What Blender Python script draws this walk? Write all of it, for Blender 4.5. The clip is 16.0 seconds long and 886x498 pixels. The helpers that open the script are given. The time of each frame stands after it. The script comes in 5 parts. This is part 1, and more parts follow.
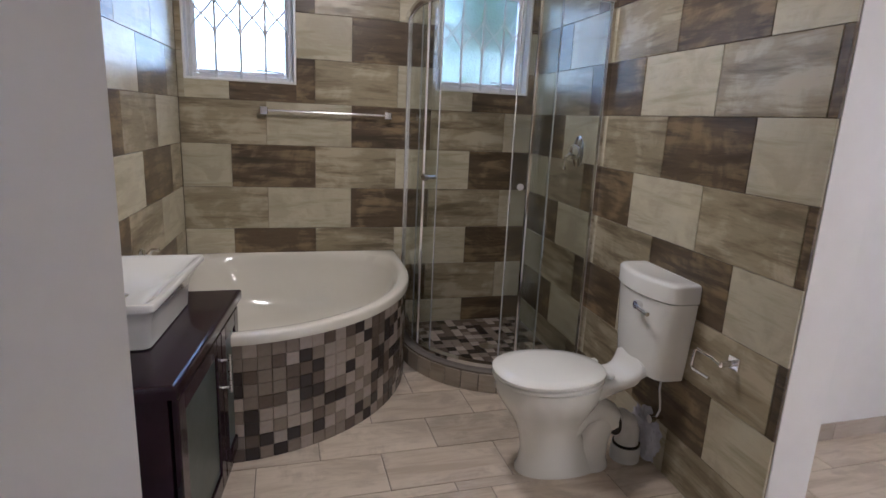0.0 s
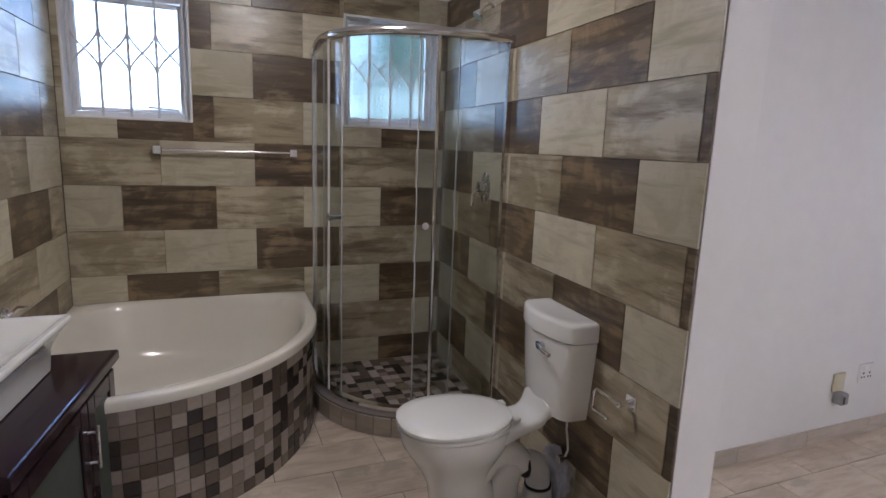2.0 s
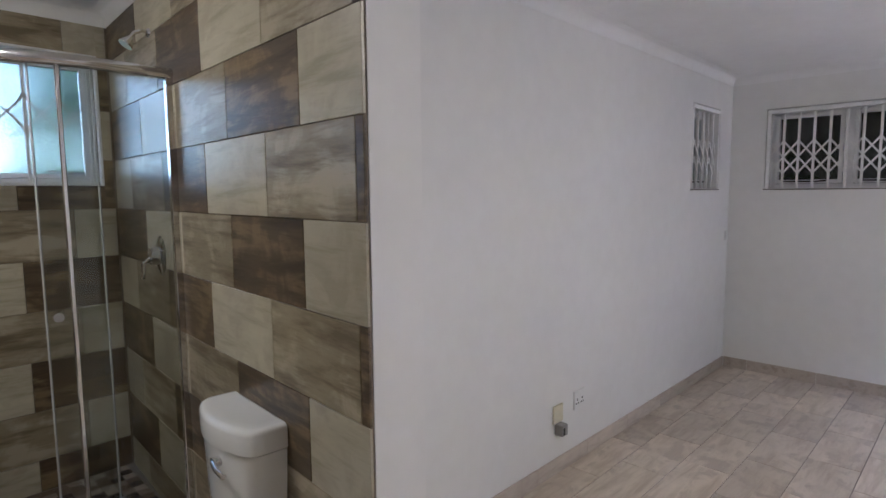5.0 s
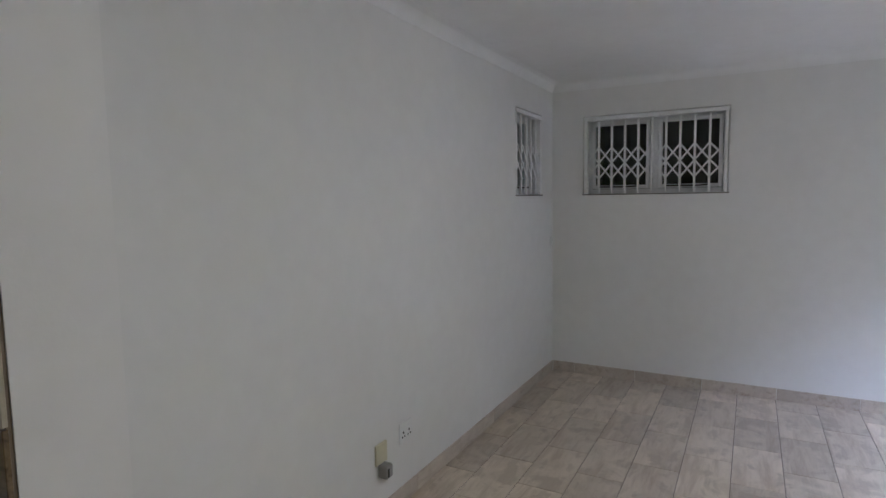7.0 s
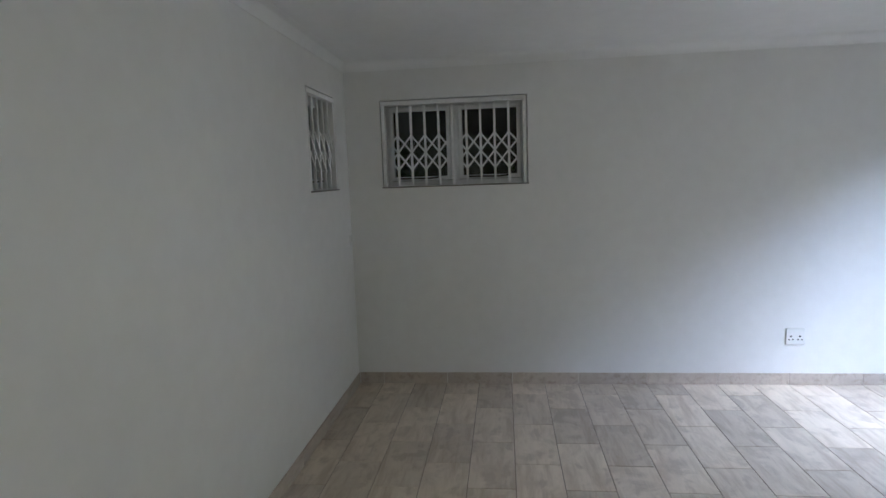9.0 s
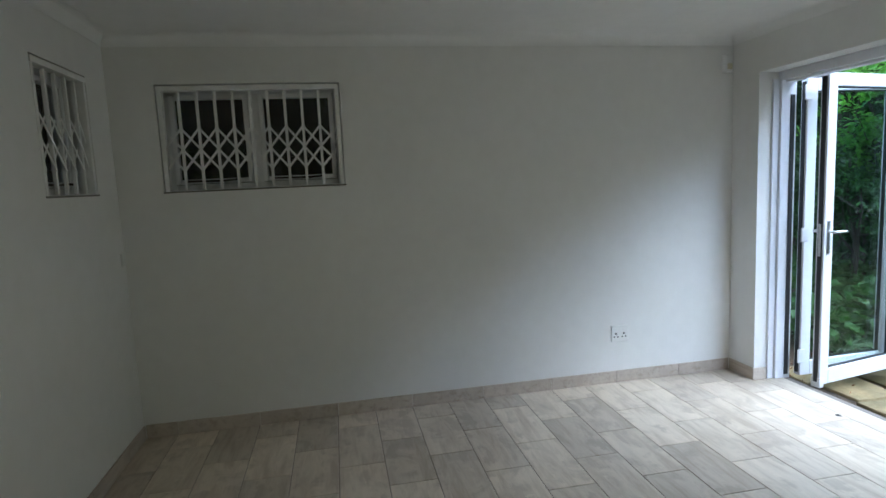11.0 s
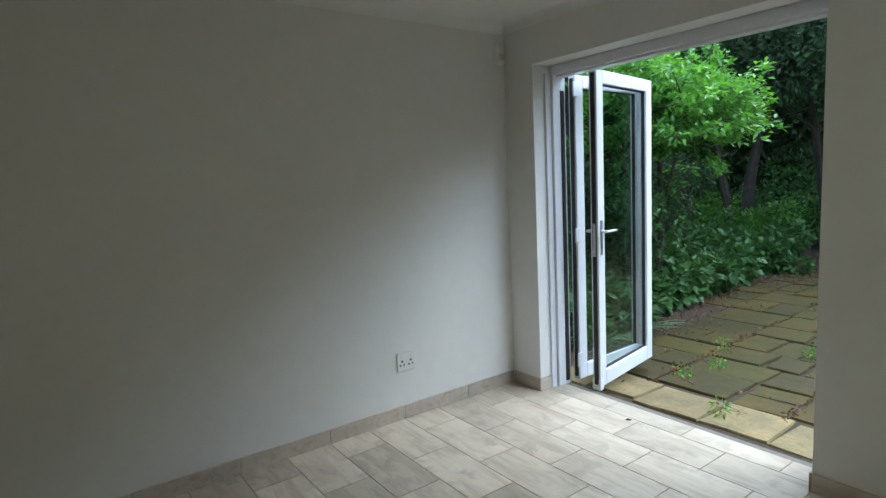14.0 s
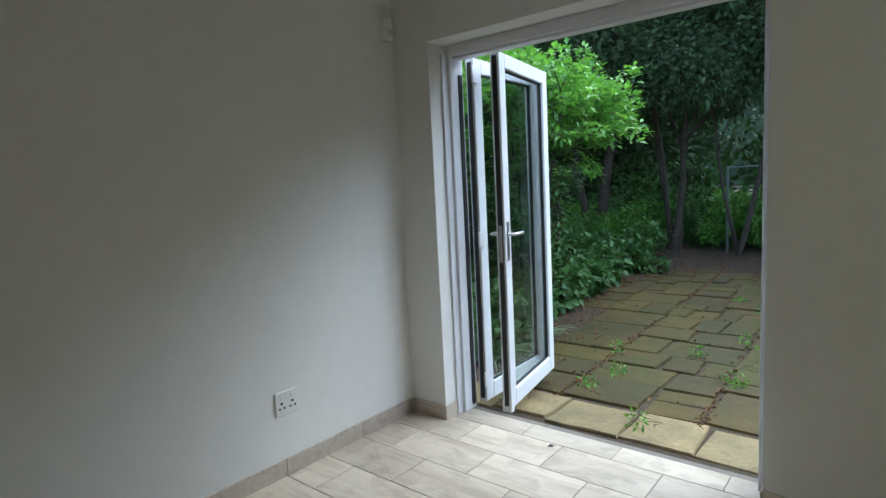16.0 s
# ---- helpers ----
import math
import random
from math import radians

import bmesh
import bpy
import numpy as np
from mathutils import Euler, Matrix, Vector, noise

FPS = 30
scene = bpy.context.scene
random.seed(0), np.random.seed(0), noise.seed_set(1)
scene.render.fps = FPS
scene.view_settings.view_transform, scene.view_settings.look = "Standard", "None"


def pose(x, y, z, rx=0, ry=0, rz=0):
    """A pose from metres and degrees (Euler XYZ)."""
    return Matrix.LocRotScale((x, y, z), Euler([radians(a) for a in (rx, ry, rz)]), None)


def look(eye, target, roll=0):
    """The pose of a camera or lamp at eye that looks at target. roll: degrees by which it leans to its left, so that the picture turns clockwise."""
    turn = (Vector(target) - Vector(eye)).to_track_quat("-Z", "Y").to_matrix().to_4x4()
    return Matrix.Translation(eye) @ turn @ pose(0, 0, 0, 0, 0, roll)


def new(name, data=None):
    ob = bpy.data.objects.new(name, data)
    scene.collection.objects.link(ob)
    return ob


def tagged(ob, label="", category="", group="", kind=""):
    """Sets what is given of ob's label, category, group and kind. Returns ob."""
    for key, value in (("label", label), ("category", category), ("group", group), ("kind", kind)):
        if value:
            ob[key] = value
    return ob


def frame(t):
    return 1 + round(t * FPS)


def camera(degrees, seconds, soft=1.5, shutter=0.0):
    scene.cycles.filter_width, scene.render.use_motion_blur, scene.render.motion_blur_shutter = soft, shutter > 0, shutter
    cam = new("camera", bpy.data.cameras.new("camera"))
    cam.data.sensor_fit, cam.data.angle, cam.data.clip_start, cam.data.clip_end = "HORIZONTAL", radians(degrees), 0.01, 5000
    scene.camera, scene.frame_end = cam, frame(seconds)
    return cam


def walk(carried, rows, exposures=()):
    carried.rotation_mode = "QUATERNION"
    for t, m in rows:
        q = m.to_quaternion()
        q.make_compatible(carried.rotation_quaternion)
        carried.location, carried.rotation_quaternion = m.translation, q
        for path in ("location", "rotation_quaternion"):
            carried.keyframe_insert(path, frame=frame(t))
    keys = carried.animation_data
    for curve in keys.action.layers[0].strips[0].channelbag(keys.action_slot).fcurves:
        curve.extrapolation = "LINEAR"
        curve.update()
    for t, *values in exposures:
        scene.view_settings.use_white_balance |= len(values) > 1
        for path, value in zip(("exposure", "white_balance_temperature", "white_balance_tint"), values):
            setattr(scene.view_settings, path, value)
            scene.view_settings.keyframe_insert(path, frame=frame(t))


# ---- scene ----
cam = camera(76.4, 16.0)
PATH = [
    (0, (0.087, 0.092, 1.428), (0.632, 1.963, 0.977), 2.7),
    (0.5, (0.111, 0.094, 1.449), (0.699, 1.955, 1.013), 2.6),
    (1, (0.135, 0.105, 1.463), (0.776, 1.954, 1.05), 2.4),
    (1.5, (0.188, 0.115, 1.48), (0.885, 1.949, 1.093), 2.3),
    (2, (0.259, 0.12, 1.498), (1.014, 1.937, 1.142), 2.1),
    (2.5, (0.353, 0.122, 1.509), (1.177, 1.916, 1.187), 1.8),
    (3, (0.462, 0.125, 1.504), (1.361, 1.889, 1.218), 1.5),
    (3.5, (0.548, 0.134, 1.507), (1.553, 1.843, 1.244), 1.1),
    (4, (0.636, 0.178, 1.512), (1.799, 1.788, 1.276), 0.5),
    (4.5, (0.715, 0.24, 1.541), (2.021, 1.738, 1.32), -0.0),
    (5, (0.764, 0.294, 1.55), (2.188, 1.685, 1.35), -0.5),
    (5.2, (0.799, 0.299, 1.547), (2.26, 1.652, 1.355), -0.8),
    (7.5, (1.336, 0.525, 1.555), (3.161, 1.32, 1.363), -1.1),
    (8, (1.462, 0.705, 1.566), (3.359, 1.303, 1.36), -1.6),
    (8.5, (1.57, 0.753, 1.62), (3.515, 1.157, 1.386), -1.9),
    (10.8, (2.22, 0.695, 1.563), (4.179, 0.377, 1.318), -2.6),
    (11, (2.237, 0.642, 1.545), (4.189, 0.278, 1.305), -2.7),
    (11.5, (2.395, 0.672, 1.525), (4.308, 0.14, 1.284), -2.8),
    (12, (2.518, 0.627, 1.525), (4.391, -0.028, 1.276), -2.9),
    (12.5, (2.645, 0.532, 1.525), (4.477, -0.231, 1.276), -2.9),
    (13, (2.74, 0.46, 1.509), (4.507, -0.444, 1.26), -2.9),
    (13.5, (2.897, 0.434, 1.505), (4.587, -0.605, 1.254), -3.0),
    (14, (3.07, 0.434, 1.473), (4.676, -0.732, 1.23), -2.8),
    (14.5, (3.233, 0.423, 1.449), (4.726, -0.884, 1.201), -2.8),
    (15, (3.368, 0.345, 1.433), (4.778, -1.053, 1.193), -2.9),
    (15.5, (3.523, 0.27, 1.434), (4.85, -1.206, 1.191), -2.8),
    (16, (3.647, 0.207, 1.401), (4.909, -1.328, 1.17), -2.9),
]
EXPOSURES = [(0, 4.58, 4990, 28), (2, 4.37, 4950, 29), (3.5, 4.18, 4940, 29), (4.4, 4.26, 4930, 26), (5, 4.26, 4930, 24), (7.5, 3.66, 4890, 15), (8.5, 3.54, 4890, 12), (11, 2.92, 5080, 2), (12.5, 2.66, 5310, -2), (15.5, 2.38, 5460, 0), (16, 2.38, 5460, 0)]
walk(cam, [(t, look(eye, target, roll)) for t, eye, target, roll in PATH], EXPOSURES)

# ---- light ----
world = bpy.data.worlds.new("sky")
scene.world = world
world.use_nodes = True
wn = world.node_tree
sky = wn.nodes.new("ShaderNodeTexSky")
sky.sky_type = 'NISHITA'
sky.sun_disc = False
sky.sun_elevation, sky.sun_rotation = radians(51), radians(214)
sky.air_density, sky.dust_density = 1.0, 1.0
wn.nodes["Background"].inputs[1].default_value = 0.15
overcast = wn.nodes.new("ShaderNodeHueSaturation")
overcast.inputs["Saturation"].default_value = 0.65
wn.links.new(sky.outputs[0], overcast.inputs["Color"])
wn.links.new(overcast.outputs[0], wn.nodes["Background"].inputs[0])

sun_data = bpy.data.lights.new("sun", 'SUN')
sun_data.energy, sun_data.angle, sun_data.color = 1.15, radians(90), (1.0, 0.97, 0.93)
sun = new("sun", sun_data)
sun.matrix_world = look((-6.0, -9.0, 13.5), (0, 0, 0))

# ---- numbers of the plan ----
SKEW = 0.055          # the bathroom's side walls lean a little in plan
BACK, NORTH, EAST, SOUTH, WEST, CEIL = 3.685, 1.935, 5.98, -2.265, -1.25, 2.49
STUB, STUB_IN, STUB_OUT = 1.355, 1.592, 1.775
LEFT_END, LEFT_Y0, LEFT_Y1 = -0.19, 1.19, 1.34
ROW = 0.2545
TILE = 0.5145
DOOR_X0, DOOR_X1, DOOR_TOP = 4.05, 5.718, 2.182


def right_x(y):
    return STUB_IN + (y - STUB) * SKEW


def left_x(y):
    return -0.475 + (y - BACK) * SKEW


# ---- materials ----
def mat(name):
    m = bpy.data.materials.new(name)
    m.use_nodes = True
    nt = m.node_tree
    return m, nt, nt.nodes["Principled BSDF"]


def node(nt, kind, **inputs):
    n = nt.nodes.new(kind)
    for key, value in inputs.items():
        n.inputs[key.replace("_", " ")].default_value = value
    return n


def coords(nt, scale=(1, 1, 1), rand=False):
    tc = nt.nodes.new("ShaderNodeTexCoord")
    mp = nt.nodes.new("ShaderNodeMapping")
    mp.inputs["Scale"].default_value = scale
    nt.links.new(tc.outputs["Object"], mp.inputs["Vector"])
    if rand:
        info = nt.nodes.new("ShaderNodeObjectInfo")
        mul = nt.nodes.new("ShaderNodeVectorMath")
        mul.operation = 'MULTIPLY'
        mul.inputs[1].default_value = (37.0, 23.0, 51.0)
        comb = nt.nodes.new("ShaderNodeCombineXYZ")
        for i in range(3):
            nt.links.new(info.outputs["Random"], comb.inputs[i])
        nt.links.new(comb.outputs[0], mul.inputs[0])
        nt.links.new(mul.outputs[0], mp.inputs["Location"])
    return mp.outputs[0]


def ramp(nt, fac, stops):
    r = nt.nodes.new("ShaderNodeValToRGB")
    el = r.color_ramp.elements
    while len(el) < len(stops):
        el.new(0.5)
    for e, (p, c) in zip(el, stops):
        e.position, e.color = p, (*c, 1)
    nt.links.new(fac, r.inputs[0])
    return r.outputs[0]


def mix(nt, fac, a, b, blend='MIX'):
    m = nt.nodes.new("ShaderNodeMix")
    m.data_type, m.blend_type = 'RGBA', blend
    for sock, v in ((m.inputs[0], fac), (m.inputs[6], a), (m.inputs[7], b)):
        if isinstance(v, (int, float)):
            sock.default_value = v
        elif isinstance(v, tuple):
            sock.default_value = (*v, 1)
        else:
            nt.links.new(v, sock)
    return m.outputs[2]


def noise_tex(nt, vec, scale, detail=4, rough=0.55, dist=0.0):
    n = node(nt, "ShaderNodeTexNoise", Scale=scale, Detail=detail, Roughness=rough, Distortion=dist)
    nt.links.new(vec, n.inputs["Vector"])
    return n.outputs["Fac"]


def bump(nt, bsdf, height, strength=0.2, dist=0.01):
    b = node(nt, "ShaderNodeBump", Strength=strength, Distance=dist)
    nt.links.new(height, b.inputs["Height"])
    nt.links.new(b.outputs[0], bsdf.inputs["Normal"])


def simple(name, colour, rough=0.5, metal=0.0, spread=0.06, scale=8.0, bumpy=0.0, coat=0.0):
    m, nt, b = mat(name)
    v = coords(nt)
    f = noise_tex(nt, v, scale, 5)
    lo = tuple(max(0, c * (1 - spread)) for c in colour)
    hi = tuple(min(1, c * (1 + spread)) for c in colour)
    nt.links.new(ramp(nt, f, [(0.3, lo), (0.7, hi)]), b.inputs["Base Color"])
    b.inputs["Metallic"].default_value = metal
    b.inputs["Coat Weight"].default_value = coat
    r = node(nt, "ShaderNodeMapRange", To_Min=rough * 0.85, To_Max=min(1, rough * 1.15))
    nt.links.new(noise_tex(nt, v, scale * 4, 3), r.inputs[0])
    nt.links.new(r.outputs[0], b.inputs["Roughness"])
    if bumpy:
        bump(nt, b, noise_tex(nt, v, scale * 12, 4), bumpy, 0.004)
    return m


def paint(name, colour):
    m, nt, b = mat(name)
    v = coords(nt)
    big = noise_tex(nt, v, 0.9, 3)
    fine = noise_tex(nt, v, 70, 4)
    c = ramp(nt, big, [(0.3, tuple(x * 0.95 for x in colour)), (0.7, tuple(x * 1.02 for x in colour))])
    c = mix(nt, 0.06, c, ramp(nt, noise_tex(nt, v, 11, 6), [(0.35, (0.55, 0.53, 0.5)), (0.65, (0.9, 0.9, 0.88))]))
    nt.links.new(c, b.inputs["Base Color"])
    b.inputs["Roughness"].default_value = 0.62
    b.inputs["Specular IOR Level"].default_value = 0.35
    bump(nt, b, fine, 0.12, 0.003)
    return m


def wood_tile(name, base, streak, dark, amount, rough=0.3, along=(1.6, 12, 12), low=0.88):
    """Glazed tile printed like weathered boards, with the grain along x."""
    m, nt, b = mat(name)
    v = coords(nt, along, True)
    vb = coords(nt, (1, 1, 1), True)
    info = nt.nodes.new("ShaderNodeObjectInfo")
    grain = noise_tex(nt, v, 1.5, 6, 0.62, 0.35)
    fine = noise_tex(nt, v, 9.0, 6, 0.7)
    blot = noise_tex(nt, vb, 4.5, 5, 0.6, 0.8)
    c = ramp(nt, grain, [(0.34, streak), (0.50, base), (0.68, tuple(min(1, x * 1.12) for x in base))])
    c = mix(nt, ramp(nt, fine, [(0.52, (0, 0, 0)), (0.72, (amount * 0.5,) * 3)]), c, streak)
    both = nt.nodes.new("ShaderNodeMath")
    both.operation = 'MULTIPLY'
    nt.links.new(blot, both.inputs[0])
    nt.links.new(grain, both.inputs[1])
    c = mix(nt, ramp(nt, both.outputs[0], [(0.25, (0, 0, 0)), (0.34, (amount,) * 3)]), c, dark)
    tone = node(nt, "ShaderNodeMapRange", To_Min=low, To_Max=1.1)
    nt.links.new(info.outputs["Random"], tone.inputs[0])
    hsv = nt.nodes.new("ShaderNodeHueSaturation")
    nt.links.new(c, hsv.inputs["Color"])
    nt.links.new(tone.outputs[0], hsv.inputs["Value"])
    nt.links.new(hsv.outputs[0], b.inputs["Base Color"])
    rr = node(nt, "ShaderNodeMapRange", To_Min=rough * 0.75, To_Max=rough * 1.35)
    nt.links.new(fine, rr.inputs[0])
    nt.links.new(rr.outputs[0], b.inputs["Roughness"])
    bump(nt, b, grain, 0.08, 0.003)
    return m


PAINT = paint("wall_paint", (0.80, 0.795, 0.775))
CEILING_PAINT = paint("ceiling_paint", (0.85, 0.85, 0.84))
PLASTER_WHITE = paint("white_plaster", (0.83, 0.82, 0.80))
CREAM = wood_tile("cream_wood_tile", (0.50, 0.46, 0.34), (0.36, 0.32, 0.21), (0.27, 0.215, 0.14), 0.4)
TAN = wood_tile("tan_wood_tile", (0.295, 0.25, 0.16), (0.15, 0.118, 0.07), (0.46, 0.405, 0.29), 0.8)
DARK = wood_tile("brown_wood_tile", (0.105, 0.074, 0.043), (0.05, 0.036, 0.022), (0.25, 0.185, 0.098), 0.85)
FLOOR_TILE = wood_tile("floor_wood_tile", (0.62, 0.535, 0.43), (0.46, 0.375, 0.285), (0.27, 0.21, 0.155), 0.48, 0.3, (1.3, 9, 9), 0.80)
SKIRT_TILE = wood_tile("skirting_wood_tile", (0.53, 0.465, 0.395), (0.42, 0.35, 0.285), (0.32, 0.26, 0.21), 0.3, 0.4)
GROUT = simple("grout", (0.22, 0.18, 0.135), 0.9, 0, 0.15, 30, 0.2)
GROUT_FLOOR = simple("floor_grout", (0.20, 0.17, 0.145), 0.9, 0, 0.15, 30, 0.2)
CERAMIC = simple("white_ceramic", (0.80, 0.80, 0.77), 0.07, 0, 0.015, 3, 0, 0.5)
ACRYLIC = simple("white_acrylic", (0.68, 0.65, 0.57), 0.12, 0, 0.02, 3, 0, 0.3)
CHROME = simple("chrome", (0.80, 0.80, 0.82), 0.12, 1.0, 0.03, 20)
STEEL = simple("brushed_steel", (0.62, 0.62, 0.63), 0.28, 1.0, 0.05, 40)
ALU = simple("white_powder_coat", (0.74, 0.75, 0.79), 0.32, 0, 0.02, 30)
BLACK = simple("black_rubber", (0.02, 0.02, 0.022), 0.5, 0, 0.1, 20)
VANITY = simple("dark_mahogany_lacquer", (0.018, 0.007, 0.014), 0.14, 0, 0.3, 6, 0.02, 0.15)
VANITY.node_tree.nodes["Principled BSDF"].inputs["Specular IOR Level"].default_value = 0.3
FRAME_WHITE = simple("white_gloss_paint", (0.80, 0.80, 0.80), 0.3, 0, 0.03, 10, 0.05)
# White guard bars greyed in colour for their backlit look against bright panes.
GUARD_BACKLIT = simple("backlit_white_steel", (0.64, 0.64, 0.63), 0.45, 0, 0.06, 25, 0.05)
BAR_WHITE = simple("white_painted_steel", (0.82, 0.82, 0.81), 0.4, 0, 0.05, 25, 0.05)
PLASTIC = simple("white_plastic", (0.76, 0.76, 0.74), 0.35, 0, 0.02, 30)
PLASTIC_OLD = simple("cream_plastic", (0.62, 0.58, 0.42), 0.4, 0, 0.04, 30)
SLOT = simple("dark_slot", (0.03, 0.03, 0.03), 0.6)
GREY_PIPE = simple("white_pvc", (0.70, 0.70, 0.68), 0.35, 0, 0.03, 15)
BAG = simple("crumpled_plastic_wrap", (0.55, 0.56, 0.62), 0.25, 0, 0.2, 12, 0.5)
MOSAICS = [simple("mosaic_light", (0.36, 0.31, 0.265), 0.22, 0, 0.1, 25), simple("mosaic_mid", (0.225, 0.185, 0.15), 0.22, 0, 0.1, 25),
           simple("mosaic_taupe", (0.12, 0.094, 0.075), 0.22, 0, 0.1, 25), simple("mosaic_dark", (0.035, 0.028, 0.028), 0.2, 0, 0.1, 25)]
MOSAIC_GROUT = simple("mosaic_grout", (0.17, 0.15, 0.13), 0.9, 0, 0.1, 30)


def glass(name, tint=(1, 1, 1), rough=0.0):
    """Thin clear pane."""
    m, nt, b = mat(name)
    nt.nodes.remove(b)
    out = nt.nodes["Material Output"]
    tr = node(nt, "ShaderNodeBsdfTransparent")
    tr.inputs[0].default_value = (*tint, 1)
    gl = node(nt, "ShaderNodeBsdfGlossy", Roughness=rough)
    gl.inputs[0].default_value = (1, 1, 1, 1)
    lw = node(nt, "ShaderNodeLayerWeight", Blend=0.5)
    pw = nt.nodes.new("ShaderNodeMath")
    pw.operation = 'POWER'
    pw.inputs[1].default_value = 4.0
    nt.links.new(lw.outputs["Facing"], pw.inputs[0])
    fr = node(nt, "ShaderNodeMapRange", To_Min=0.03, To_Max=0.45)
    nt.links.new(pw.outputs[0], fr.inputs[0])
    mx = nt.nodes.new("ShaderNodeMixShader")
    nt.links.new(fr.outputs[0], mx.inputs[0])
    nt.links.new(tr.outputs[0], mx.inputs[1])
    nt.links.new(gl.outputs[0], mx.inputs[2])
    nt.links.new(mx.outputs[0], out.inputs[0])
    return m


def frosted(name, tint):
    m, nt, b = mat(name)
    v = coords(nt)
    b.inputs["Base Color"].default_value = (*tint, 1)
    b.inputs["Transmission Weight"].default_value = 1.0
    b.inputs["Roughness"].default_value = 0.38
    b.inputs["IOR"].default_value = 1.25
    vor = node(nt, "ShaderNodeTexVoronoi", Scale=60.0)
    nt.links.new(v, vor.inputs["Vector"])
    bump(nt, b, vor.outputs["Distance"], 0.35, 0.004)
    return m


GLASS = glass("clear_glass", (0.90, 0.93, 0.92), 0.0)
SHOWER_GLASS = glass("shower_glass", (0.90, 0.92, 0.91), 0.0)
OBSCURE = frosted("obscure_glass", (0.32, 0.36, 0.34))
VANITY_GLASS = simple("frosted_cabinet_glass", (0.062, 0.078, 0.07), 0.36, 0, 0.12, 5, 0.05)


# ---- mesh helpers ----
def finish(name, bm, material, parent=None, smooth=False):
    me = bpy.data.meshes.new(name)
    bm.to_mesh(me)
    bm.free()
    if material:
        me.materials.append(material)
    if smooth:
        for p in me.polygons:
            p.use_smooth = True
        me.set_sharp_from_angle(angle=radians(42))
    ob = new(name, me)
    if parent:
        ob.parent = parent
    return ob


def part(name, bm, material, parent, label="", smooth=False):
    """One mesh under a thing or a part; its numbers are those of the world."""
    ob = finish(name, bm, material, parent, smooth)
    ob.matrix_parent_inverse = Matrix.Translation(-world_of(parent))
    if label:
        ob["label"] = label
    return ob


def world_of(ob):
    p = Vector((0, 0, 0))
    while ob:
        p = p + ob.location + (ob.matrix_parent_inverse.translation if ob.parent else Vector((0, 0, 0)))
        ob = ob.parent
    return p


def thing(name, at, label, category, group="", kind=""):
    ob = new(name)
    ob.empty_display_size = 0.1
    ob.location = at
    return tagged(ob, label, category, group, kind)


def add_box(bm, x0, y0, z0, x1, y1, z1, bevel=0.0, m=None, segs=1):
    g = bmesh.ops.create_cube(bm, size=1.0, matrix=Matrix.Translation(((x0 + x1) / 2, (y0 + y1) / 2, (z0 + z1) / 2)) @ Matrix.Diagonal((abs(x1 - x0), abs(y1 - y0), abs(z1 - z0), 1)))
    vs = g["verts"]
    if bevel:
        es = list({e for v in vs for e in v.link_edges})
        r = bmesh.ops.bevel(bm, geom=es, offset=bevel, segments=segs, profile=0.5, affect='EDGES')
        vs = list({v for f in r["faces"] for v in f.verts} | {v for v in vs if v.is_valid})
    if m is not None:
        bmesh.ops.transform(bm, matrix=m, verts=vs)
    return vs


def box(x0, y0, z0, x1, y1, z1, bevel=0.0, m=None, segs=1):
    bm = bmesh.new()
    add_box(bm, x0, y0, z0, x1, y1, z1, bevel, m, segs)
    return bm


def prism(outline, z0, z1, bevel=0.0, segs=2):
    """Upright solid over a plan outline."""
    bm = bmesh.new()
    lo = [bm.verts.new((x, y, z0)) for x, y in outline]
    hi = [bm.verts.new((x, y, z1)) for x, y in outline]
    n = len(outline)
    bm.faces.new(lo[::-1])
    top = bm.faces.new(hi)
    for i in range(n):
        bm.faces.new((lo[i], lo[(i + 1) % n], hi[(i + 1) % n], hi[i]))
    bmesh.ops.recalc_face_normals(bm, faces=bm.faces)
    if bevel:
        bmesh.ops.bevel(bm, geom=list(top.edges), offset=bevel, segments=segs, profile=0.5, affect='EDGES')
    return bm


def loft(rings, cap=True):
    """Skin through rings of equal count."""
    bm = bmesh.new()
    vs = [[bm.verts.new(p) for p in r] for r in rings]
    n = len(rings[0])
    for a, b in zip(vs, vs[1:]):
        for i in range(n):
            bm.faces.new((a[i], a[(i + 1) % n], b[(i + 1) % n], b[i]))
    if cap:
        bm.faces.new(vs[0][::-1])
        bm.faces.new(vs[-1])
    bmesh.ops.recalc_face_normals(bm, faces=bm.faces)
    return bm


def add_tube(bm, points, radius, sides=8, closed=False, cap=True):
    """A round bar along points."""
    pts = [Vector(p) for p in points]
    rings, up = [], None
    for i, p in enumerate(pts):
        a, b = pts[max(0, i - 1)], pts[min(len(pts) - 1, i + 1)]
        if closed:
            a, b = pts[i - 1], pts[(i + 1) % len(pts)]
        d = (b - a).normalized()
        if up is None:
            up = Vector((0, 0, 1)) if abs(d.z) < 0.9 else Vector((1, 0, 0))
        s = d.cross(up).normalized()
        up = s.cross(d).normalized()
        r = radius[i] if isinstance(radius, (list, tuple)) else radius
        rings.append([bm.verts.new(p + s * (math.cos(t) * r) + up * (math.sin(t) * r)) for t in (2 * math.pi * k / sides for k in range(sides))])
    pairs = list(zip(rings, rings[1:])) + ([(rings[-1], rings[0])] if closed else [])
    for a, b in pairs:
        for k in range(sides):
            bm.faces.new((a[k], b[k], b[(k + 1) % sides], a[(k + 1) % sides]))
    if cap and not closed:
        bm.faces.new(rings[0])
        bm.faces.new(rings[-1][::-1])
    return bm


